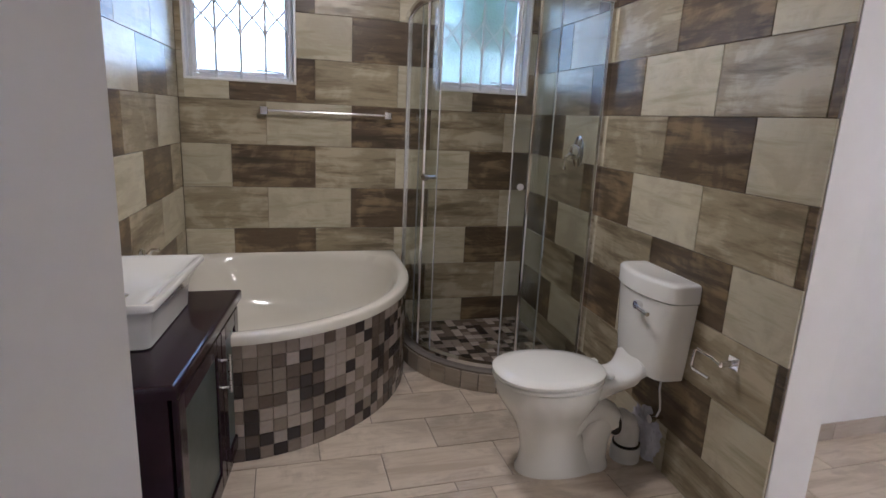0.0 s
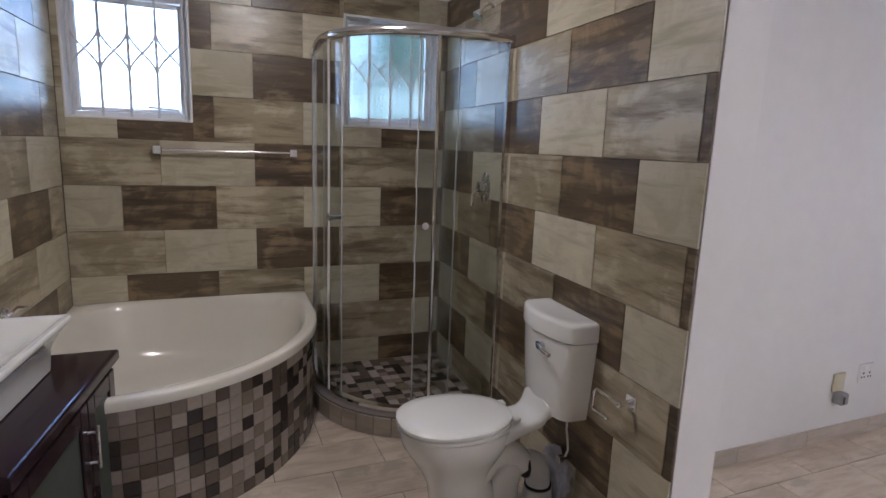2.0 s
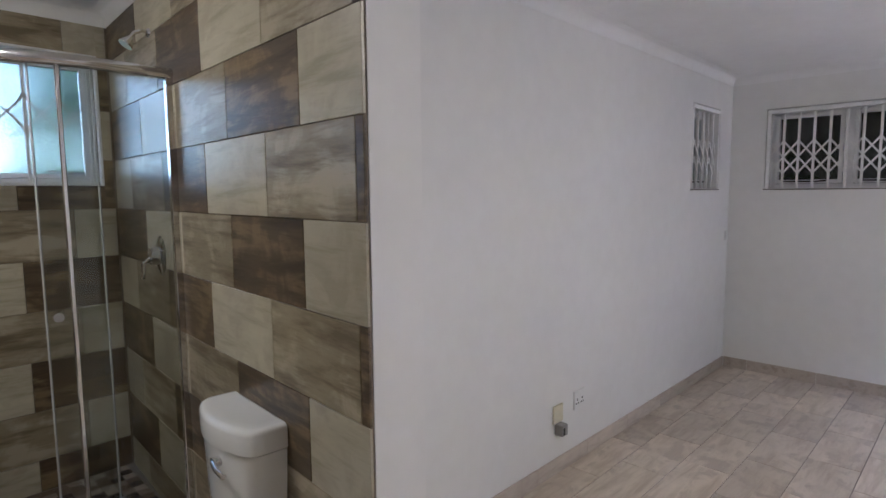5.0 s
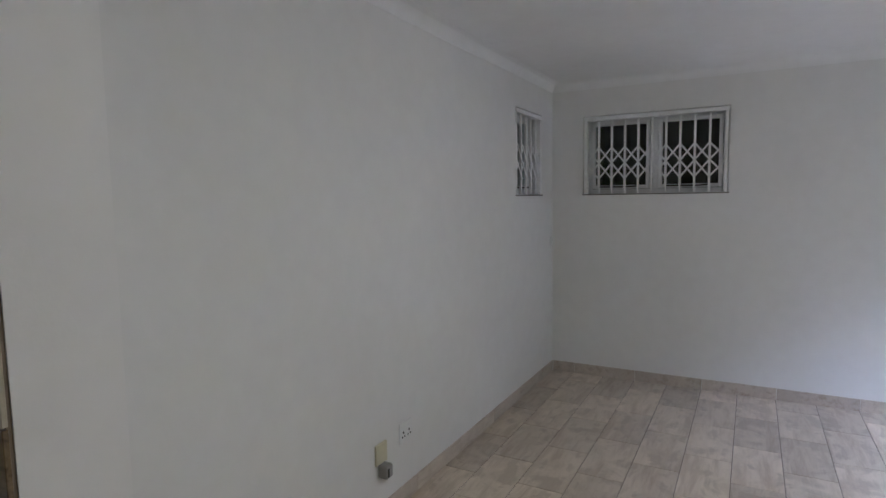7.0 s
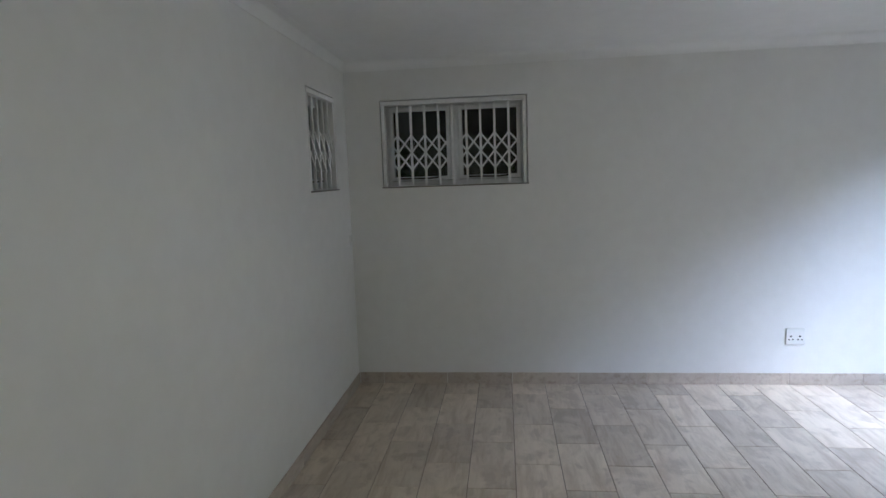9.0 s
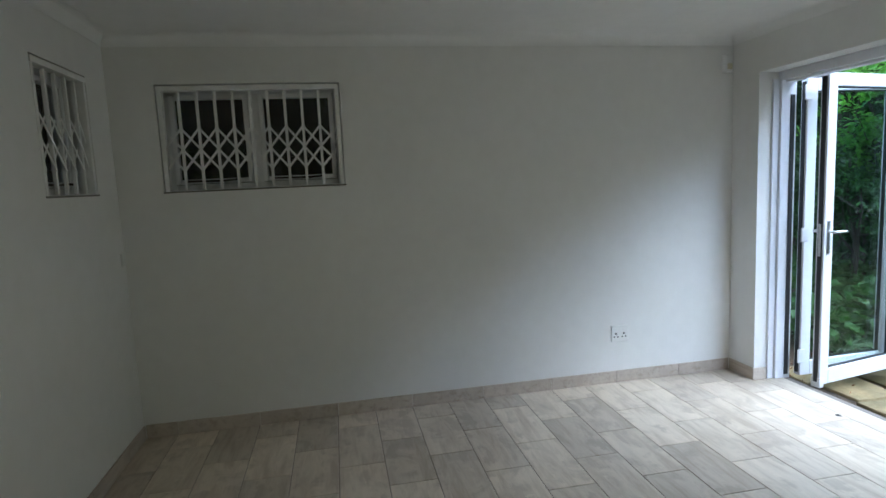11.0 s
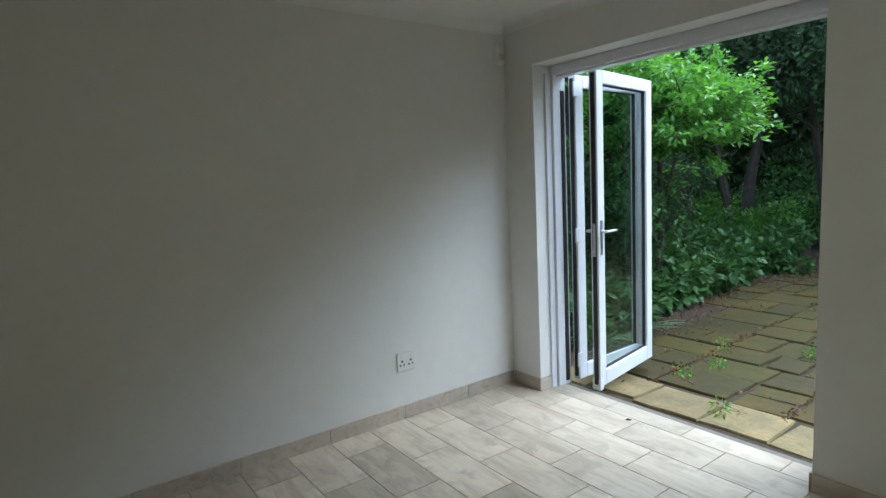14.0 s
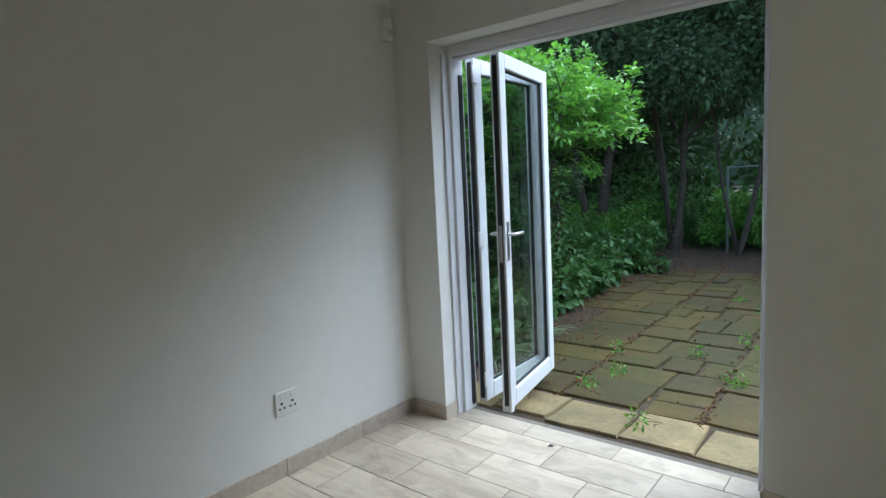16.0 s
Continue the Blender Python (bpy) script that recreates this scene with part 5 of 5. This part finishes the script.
def spray_shrub(at, stems, sprays, leaf, per, size, label):
    """A shrub whose leaves sit in pairs along arching twigs."""
    t = thing("shrub", (at[0], at[1], PZ - 0.04), label, "shrub")
    bm = bmesh.new()
    for head, r in stems:
        add_tube(bm, limb_path((at[0] + rng.uniform(-0.15, 0.15), at[1] + rng.uniform(-0.15, 0.15), PZ - 0.06), head, 0.14), [r * (1 - 0.7 * i / 6) for i in range(7)], 7)
    points, ways = [], []
    for o, tip in sprays:
        o, tip = Vector(o), Vector(tip)
        d = (tip - o).normalized()
        side = d.cross(Vector((0, 0, 1))).normalized()
        L = (tip - o).length
        arc = [o.lerp(tip, k / 5) + Vector((0, 0, 0.22 * L * math.sin(math.pi * k / 5))) for k in range(6)]
        add_tube(bm, arc, [0.007 * (1 - 0.14 * k) for k in range(6)], 4)
        for k in range(per):
            u = rng.uniform(0.12, 1.0)
            c = o.lerp(tip, u) + Vector((0, 0, 0.22 * L * math.sin(math.pi * u)))
            sg = rng.choice((-1, 1))
            c = c + side * (sg * abs(rng.gauss(0, 0.11)) * (1.15 - u)) + Vector((0, 0, rng.gauss(0, 0.035)))
            points.append(c)
            ways.append(d * 0.8 + side * (sg * rng.uniform(0.3, 1.1)) + Vector((0, 0, rng.uniform(-0.1, 0.35))))
    part("trunk", bm, BARK, t, "dark bark stems and twigs", True)
    v, f = leaf_cloud(np.array(points), np.array(ways), size, 0.5, 0.3, 0.2, True)
    ob = new("crown", cloud_mesh("crown", v, f, leaf))
    ob.parent = t
    ob.matrix_parent_inverse = Matrix.Translation(-t.location)
    return t


def sprays_in(n, x0, x1, y0, y1, low, high, reach):
    """Twigs from inside the crown outward; low and high give its underside and top at a plan x."""
    out = []
    for _ in range(n):
        x, y = rng.uniform(x0, x1), rng.uniform(y0, y1)
        z = rng.uniform(low(x), high(x))
        d = Vector((rng.uniform(-1.0, 0.35), rng.uniform(-0.8, 0.9), rng.uniform(-0.2, 0.55))).normalized() * rng.uniform(0.6, 1.0) * reach
        out.append(((x, y, z), (x + d.x, y + d.y, z + d.z)))
    return out


# bright-leaved shrub by the terrace
upper = sprays_in(210, 6.15, 7.7, -6.1, -4.6, lambda x: 1.75 - 0.42 * (x - 6.1), lambda x: 2.2 + 0.42 * (x - 6.1), 0.55)
upper += [((6.2 + 0.1 * k, -5.3 + rng.uniform(-0.35, 0.3), 1.75 + 0.1 * (k % 6)), (5.6 + 0.09 * k, -5.3 + rng.uniform(-0.4, 0.3), 1.72 + 0.105 * (k % 6))) for k in range(14)]
spray_shrub((7.2, -5.6), [((6.5, -5.3, 1.9), 0.035), ((7.0, -5.7, 2.3), 0.05), ((7.5, -5.1, 2.2), 0.045), ((6.9, -5.0, 1.8), 0.03)], upper, LEAF_BRIGHT, 62, 0.088, "tall shrub with bright fresh green leaves on arching twigs")
lower = sprays_in(46, 6.45, 7.4, -5.5, -4.2, lambda x: 0.75, lambda x: 1.25, 0.42)
spray_shrub((6.95, -4.75), [((6.6, -4.8, 1.1), 0.02), ((7.1, -4.6, 1.2), 0.025)], lower, LEAF_COOL, 46, 0.075, "low dark green shrub with sparse leafy twigs")
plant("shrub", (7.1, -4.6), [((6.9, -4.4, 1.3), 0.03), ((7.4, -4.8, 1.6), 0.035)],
      clumps_about(7.45, -4.5, 1.15, 0.4, 0.7, 0.5, 12, 0.33), LEAF_SHADED, 6000, 0.075, "dense dark green shrub behind the folding doors", "shrub")
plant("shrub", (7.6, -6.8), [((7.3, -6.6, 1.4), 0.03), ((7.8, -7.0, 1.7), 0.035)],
      clumps_about(7.9, -6.9, 1.1, 0.5, 0.8, 0.45, 12, 0.35), LEAF_SHADED, 5000, 0.075, "dense dark green shrub in the planting bed", "shrub")
# low planting along the terrace edge
for k in range(9):
    y = -3.75 - k * 0.55
    x = bed_edge(y) + 0.38 + rng.uniform(-0.08, 0.12)
    plant("ground_cover_plant", (x, y), [((x, y, 0.2), 0.008)], clumps_about(x, y, 0.14, 0.26, 0.28, 0.12, 6, 0.19), LEAF_COOL, 620, 0.115, "low leafy ground cover at the terrace edge", "plant", "ground cover", 0.8, 0.1, True)
for k in range(8):
    y = -4.2 - k * 0.62
    x = bed_edge(y) + 1.0 + rng.uniform(-0.1, 0.2)
    plant("ground_cover_plant", (x, y), [((x, y, 0.3), 0.01)], clumps_about(x, y, 0.28, 0.32, 0.32, 0.16, 6, 0.24), LEAF_COOL, 620, 0.12, "low leafy ground cover under the shrubs", "plant", "ground cover", 0.75, 0.1, True)


def strap_plant(x, y):
    t = thing("strap_leaf_plant", (x, y, PZ - 0.04), "tufted plant with long pale arching strap leaves", "plant", "strap plants")
    vs, fs = [], []
    for _ in range(46):
        a, L, w = rng.uniform(0, 6.28), rng.uniform(0.25, 0.48), rng.uniform(0.007, 0.013)
        d, s = Vector((math.cos(a), math.sin(a), 0)), Vector((-math.sin(a), math.cos(a), 0))
        lift = rng.uniform(0.5, 1.3)
        o = len(vs)
        for k in range(6):
            u = k / 5
            c = Vector((x, y, PZ - 0.03)) + d * (L * u) + Vector((0, 0, lift * L * u * (1 - 0.75 * u)))
            ww = w * (1 - u) ** 0.6 + 0.0006
            vs += [tuple(c - s * ww), tuple(c + s * ww + Vector((0, 0, 0.002)))]
        fs += [(o + 2 * k, o + 2 * k + 1, o + 2 * k + 3, o + 2 * k + 2) for k in range(5)]
    me = bpy.data.meshes.new("strap_leaves")
    me.from_pydata(vs, [], fs)
    me.materials.append(STRAP)
    ob = new("strap_leaves", me)
    ob.parent = t
    ob.matrix_parent_inverse = Matrix.Translation(-t.location)


for x, y in ((6.25, -3.55), (6.45, -3.95), (6.3, -4.3), (6.75, -3.7)):
    strap_plant(x, y)

# dark trees at the end of the garden
def tree(x, y, lean, h, r, n_leaf, label):
    head = (x + lean[0], y + lean[1], h * 0.75)
    stems = [(head, r), ((x - lean[0] * 0.8 + rng.uniform(-0.4, 0.4), y + rng.uniform(-0.4, 0.4), h * 0.8), r * 0.7)]
    plant("tree", (x, y), stems, clumps_about(x + lean[0], y + lean[1], h * 0.82, 1.7, 1.5, h * 0.28, 26, 0.6), LEAF_SHADED, n_leaf, 0.11, label, "tree", "garden trees")


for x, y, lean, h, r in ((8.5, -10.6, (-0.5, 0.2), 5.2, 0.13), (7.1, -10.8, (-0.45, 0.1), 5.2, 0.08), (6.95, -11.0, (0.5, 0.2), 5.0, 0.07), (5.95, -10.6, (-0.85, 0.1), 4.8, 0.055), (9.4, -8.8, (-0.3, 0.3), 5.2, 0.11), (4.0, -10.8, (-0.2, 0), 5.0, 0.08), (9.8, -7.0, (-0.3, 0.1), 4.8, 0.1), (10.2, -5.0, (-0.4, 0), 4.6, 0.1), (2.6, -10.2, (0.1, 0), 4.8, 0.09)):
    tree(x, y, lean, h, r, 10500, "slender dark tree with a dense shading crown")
# undergrowth and far woods
# Bright leaf colour favoured here, standing for sunlight between the trunks.
for k in range(16):
    x = 2.2 + k * 0.55 + rng.uniform(-0.2, 0.2)
    y = -11.0 - rng.uniform(0, 1.3) + (0.6 if x > 7.4 else 0)
    plant("undergrowth_bush", (x, y), [((x, y, 0.6), 0.012)], clumps_about(x, y, 0.42, 0.4, 0.4, 0.3, 7, 0.34), rng.choice((LEAF_BRIGHT, LEAF_BRIGHT, LEAF_MID, LEAF_COOL)), 1300, 0.095, "leafy undergrowth beneath the trees", "bush", "undergrowth", 0.5)


# These bushes all take the bright colour in place of light in the gap.
for x, y, h in ((5.25, -11.0, 0.75), (5.6, -11.6, 1.0), (6.1, -11.4, 0.8), (6.45, -11.9, 0.95), (5.0, -11.8, 1.05), (7.75, -10.5, 0.65), (8.05, -10.1, 0.55), (7.5, -11.6, 0.8)):
    plant("undergrowth_bush", (x, y), [((x, y, h), 0.012)], clumps_about(x, y, h * 0.6, 0.35, 0.35, h * 0.4, 9, 0.27), LEAF_BRIGHT, 1700, 0.085, "leafy undergrowth, leaf colour brightened for the lit gap between trees", "bush", "undergrowth", 0.5, 0.2, True)


def stuff_cloud(name, clumps, count, size, leaf, label, category, droop=0.3):
    p, n = blob_points(clumps, count)
    v, f = leaf_cloud(p, n, size, 0.5, 0.25, droop)
    tagged(new(name, cloud_mesh(name, v, f, leaf)), label, category, "", "stuff")


wood = []
for k in range(130):
    u = rng.uniform(0, 1)
    a = radians(-150 + 165 * u)
    R = rng.uniform(8.5, 12.5)
    if -97 < math.degrees(a) < -70 and R > 9.6:
        continue
    wood.append((5.2 + R * math.cos(a), -2.0 + R * math.sin(a), rng.uniform(2.6, 6.2), 1.0, 1.0, 0.8))
near_count = len(wood)
stuff_cloud("far_woods", wood, 90000, 0.15, LEAF_SHADED, "dense dark woodland around the garden", "woods")
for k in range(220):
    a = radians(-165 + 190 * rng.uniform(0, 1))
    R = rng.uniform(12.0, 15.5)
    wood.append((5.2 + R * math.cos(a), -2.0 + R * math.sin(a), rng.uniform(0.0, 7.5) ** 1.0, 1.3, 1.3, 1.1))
stuff_cloud("far_woods", wood[near_count:], 120000, 0.26, LEAF_SHADED, "dense dark woodland behind the garden trees", "woods")
low = []
for k in range(130):
    a = radians(-150 + 165 * rng.uniform(0, 1))
    R = rng.uniform(10.3, 12.0)
    low.append((5.2 + R * math.cos(a), -2.0 + R * math.sin(a), rng.uniform(0.0, 1.3), 0.7, 0.7, 0.5))
stuff_cloud("undergrowth", low, 26000, 0.16, LEAF_MID, "leafy green undergrowth along the far garden edge", "undergrowth")
# Dark walls and leaves added outside to hide the sky from the bedroom panes.
DARK_WALL = simple("dark_concrete", (0.05, 0.055, 0.05), 0.9, 0, 0.3, 3, 0.4)
structure("boundary_wall_east", box(EAST + 1.5, -3.0, PZ - 0.1, EAST + 1.7, NORTH + 3.0, 3.3), DARK_WALL, "added dark wall that blocks the sky behind the bedroom window", "wall")
structure("boundary_wall_north", box(2.3, NORTH + 2.9, PZ - 0.1, EAST + 1.5, NORTH + 3.1, 3.3), DARK_WALL, "added dark wall that blocks the sky behind the bedroom window", "wall")
structure("boundary_wall_passage", box(2.1, BACK + 0.24, PZ - 0.1, 2.3, NORTH + 3.1, 3.3), DARK_WALL, "added dark wall that shuts out light from the west end", "wall")
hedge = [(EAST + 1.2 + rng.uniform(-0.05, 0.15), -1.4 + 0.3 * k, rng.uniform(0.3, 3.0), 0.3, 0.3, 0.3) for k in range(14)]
stuff_cloud("hedge", hedge, 5000, 0.10, LEAF_SHADED, "dark climbing leaves outside the bedroom window", "hedge")
far = [(0.6 + rng.uniform(-2.4, 3.2), 7.4 + rng.uniform(-0.3, 0.6), rng.uniform(0.0, 1.55), 0.5, 0.4, 0.45) for _ in range(40)]
far += [(2.4 + rng.uniform(-0.9, 2.0), 6.4 + rng.uniform(-0.4, 0.6), rng.uniform(0.4, 3.4), 0.5, 0.4, 0.5) for _ in range(34)]
stuff_cloud("hedge", far, 24000, 0.13, LEAF_MID, "green hedge outside the bathroom windows", "hedge")
# dry leaves in the joints and beside the bed
lp = []
for _ in range(2300):
    y = rng.uniform(-8.6, -2.6)
    if rng.random() < 0.55:
        fx0, fy0, fx1, fy1 = rng.choice(FLAGS)
        long_joint = rng.random() < 0.35
        if long_joint:
            y = -3.1 - 5.0 * rng.random() ** 1.3
            x = slant(rng.choice((4.52, 5.42, 5.42)), y) + rng.gauss(0, 0.016)
        elif rng.random() < 0.5:
            x, y = fx0 + rng.gauss(0, 0.014), rng.uniform(fy0, fy1)
        else:
            x, y = rng.uniform(fx0, fx1), fy0 + rng.gauss(0, 0.014)
    else:
        x = bed_edge(y) + rng.gauss(0.05, 0.22)
    lp.append((x, y, PZ + 0.006))
for _ in range(2600):
    y = -8.2 - 2.6 * rng.random() ** 1.4
    lp.append((rng.uniform(4.2, 8.6), y, PZ - 0.008))
v, f = leaf_cloud(np.array(lp), np.tile(np.array([[0.0, 0.0, 0.25]]), (len(lp), 1)), 0.032, 0.55, 0.2, 0.2)
v[:, 2] = np.maximum(v[:, 2], PZ - 0.016)
tagged(new("leaf_litter", cloud_mesh("leaf_litter", v, f, LITTER)), "scattered brown dry leaves in the paving joints", "leaf litter", "", "stuff")
for x, y in ((4.84, -2.95), (4.5, -3.9), (4.14, -3.6), (4.9, -4.5), (4.1, -4.6), (4.55, -5.3), (5.25, -3.7), (3.75, -4.1), (4.35, -4.4), (4.45, -4.75), (4.62, -5.0), (4.3, -5.1), (4.7, -6.2), (5.0, -6.6), (4.5, -5.8), (5.3, -3.35), (5.48, -4.2)):
    plant("paving_weed", (x, y), [((x, y, 0.0), 0.003)], clumps_about(x, y, PZ + 0.045, 0.05, 0.05, 0.02, 3, 0.05), LEAF_BRIGHT, 45, 0.036, "small green weed growing in a paving joint", "weed", "weeds", 0.4)
# simple metal fence post and rail between the trees
FENCE_GREY = simple("weathered_galvanised", (0.13, 0.15, 0.14), 0.6, 0.2, 0.2, 10)
fence = thing("fence", (5.0, -10.9, PZ), "thin grey metal garden fence behind the trees", "fence")
for x in (4.6, 5.35, 6.1):
    part("post", tube([(x, -10.9, PZ - 0.05), (x, -10.9, 1.45)], 0.025, 8), FENCE_GREY, fence)
part("rail", tube([(4.6, -10.9, 1.43), (6.1, -10.9, 1.43)], 0.018, 8), FENCE_GREY, fence)

# Plain dark ring added to stop low sky showing through the woods.
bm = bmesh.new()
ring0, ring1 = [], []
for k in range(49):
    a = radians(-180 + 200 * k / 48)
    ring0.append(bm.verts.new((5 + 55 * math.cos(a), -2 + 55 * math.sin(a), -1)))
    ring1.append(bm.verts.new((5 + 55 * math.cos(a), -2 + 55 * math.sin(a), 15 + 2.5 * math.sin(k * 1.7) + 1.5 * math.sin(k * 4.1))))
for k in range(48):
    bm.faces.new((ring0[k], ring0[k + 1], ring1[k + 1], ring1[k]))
structure("backdrop", bm, simple("backdrop_green", (0.018, 0.035, 0.013), 0.95, 0, 0.6, 0.6, 0.5), "plain dark green backdrop added to close sky gaps behind the woods", "woods")
# ---- bathroom wall tiles ----
Z0 = 1.48
ROWS = []
z = Z0 - 6 * ROW
while z < CEIL:
    lo, hi = max(z, 0.0), min(z + ROW, CEIL)
    if hi - lo > 0.01:
        ROWS.append((lo, hi, round((z - Z0) / ROW)))
    z += ROW
TONES = {'c': CREAM, 't': TAN, 'd': DARK}
G = 0.0013


def tile_run(parent, place, spans, lo, hi, holes=()):
    """Tiles of one course: spans of (from, to, tone) along the wall; place gives the pose of a point on the wall."""
    for a, b, tone in spans:
        rects = [(a + G, b - G, lo + G, hi - G)]
        for h0, h1, k0, k1 in holes:
            out = []
            for r in rects:
                if r[1] <= h0 or r[0] >= h1 or r[3] <= k0 or r[2] >= k1:
                    out.append(r)
                    continue
                if r[0] < h0:
                    out.append((r[0], h0, r[2], r[3]))
                if r[1] > h1:
                    out.append((h1, r[1], r[2], r[3]))
                m0, m1 = max(r[0], h0), min(r[1], h1)
                if r[2] < k0:
                    out.append((m0, m1, r[2], k0))
                if r[3] > k1:
                    out.append((m0, m1, k1, r[3]))
            rects = out
        for r in rects:
            w, h = r[1] - r[0], r[3] - r[2]
            if w < 0.006 or h < 0.006:
                continue
            bm = box(-w / 2, -0.002, -h / 2, w / 2, 0.007, h / 2, 0.0012)
            ob = finish("wall_tile", bm, TONES[tone], parent)
            ob.matrix_basis = place((r[0] + r[1]) / 2, (r[2] + r[3]) / 2)


def back_place(x, z):
    return Matrix.Translation((x, BACK, z))


def east_place(y, z):
    return Matrix.Translation((right_x(y), y, z)) @ Matrix.Rotation(radians(-90) + math.atan(-SKEW), 4, 'Z')


def west_place(y, z):
    return Matrix.Translation((left_x(y), y, z)) @ Matrix.Rotation(radians(90) + math.atan(-SKEW), 4, 'Z')


def spans(joints, tones, lo, hi):
    js = [j for j in joints if lo < j < hi]
    first = sum(1 for j in joints if j <= lo)
    ends = [lo] + js + [hi]
    return [(a, b, tones[first + i]) for i, (a, b) in enumerate(zip(ends, ends[1:]))]


wb, we, ww = scene.objects["wall_bathroom_back"], scene.objects["wall_bathroom_east"], scene.objects["wall_bathroom_west"]
HOLES = [W1, W2]
for lo, hi, k in ROWS:
    if k % 2:
        b_sp = spans([0.002, 0.506, 1.012, 1.518], "tcdtc", left_x(BACK) + 0.002, right_x(BACK) - 0.009)
        e_sp = spans([1.657, 2.153, 2.655, 3.155], "cdtcd", STUB + 0.001, BACK - 0.009)
        w_sp = spans([1.65, 2.16, 2.67, 3.20], "tcdtc", LEFT_Y1 + 0.002, BACK - 0.009)
    else:
        b_sp = spans([-0.20, 0.286, 0.79, 1.285], "cdtcd", left_x(BACK) + 0.002, right_x(BACK) - 0.009)
        e_sp = spans([1.392, 1.872, 2.365, 2.865, 3.365], "dtcdtc", STUB + 0.001, BACK - 0.009)
        w_sp = spans([1.91, 2.42, 2.93, 3.44], "dtcdt", LEFT_Y1 + 0.002, BACK - 0.009)
    tile_run(wb, back_place, b_sp, lo, hi, HOLES)
    tile_run(we, east_place, e_sp, lo, hi)
    tile_run(ww, west_place, w_sp, lo, hi)

# ---- floor tiles ----
def floor_tile(x0, y0, x1, y1):
    w, h = x1 - x0 - 0.004, y1 - y0 - 0.004
    if w < 0.008 or h < 0.008:
        return
    key = (round(w, 3), round(h, 3))
    if key not in FLOOR_MESH:
        me = bpy.data.meshes.new("floor_tile")
        bm = box(-w / 2, -h / 2, -0.008, w / 2, h / 2, 0.0, 0.0012)
        bm.to_mesh(me)
        bm.free()
        me.materials.append(FLOOR_TILE)
        FLOOR_MESH[key] = me
    ob = new("floor_tile", FLOOR_MESH[key])
    ob.parent = floor
    ob.location = ((x0 + x1) / 2, (y0 + y1) / 2, 0.0)


FLOOR_MESH = {}
j = -2
while True:
    y0 = -2.079 + ROW * j
    if y0 > BACK:
        break
    y1 = y0 + ROW
    for region in ("bed", "bath"):
        if region == "bed":
            lo_y, hi_y = max(y0, SOUTH - 0.225), min(y1, NORTH)
            shift, odd = 0.0, 0.257
        else:
            lo_y, hi_y = max(y0, NORTH), min(y1, BACK)
            shift, odd = 0.12 + 0.257, -0.257
        if region == "bath":
            bands = [(lo_y, hi_y, left_x(hi_y), right_x(hi_y))]
        elif hi_y <= SOUTH:
            bands = [(lo_y, hi_y, DOOR_X0, DOOR_X1)]
        elif lo_y < SOUTH:
            bands = [(SOUTH, hi_y, WEST, DOOR_X0), (lo_y, hi_y, DOOR_X0, DOOR_X1), (SOUTH, hi_y, DOOR_X1, EAST)]
        else:
            bands = [(lo_y, hi_y, WEST, EAST)]
        for lo_b, hi_b, left, right in bands:
            if hi_b - lo_b < 0.01:
                continue
            x = 5.76 + shift + (odd if j % 2 else 0.0) + TILE
            while x > WEST:
                p, q = max(x - TILE, left), min(x, right)
                if q - p > 0.01:
                    floor_tile(p, lo_b, q, hi_b)
                x -= TILE
    j += 1
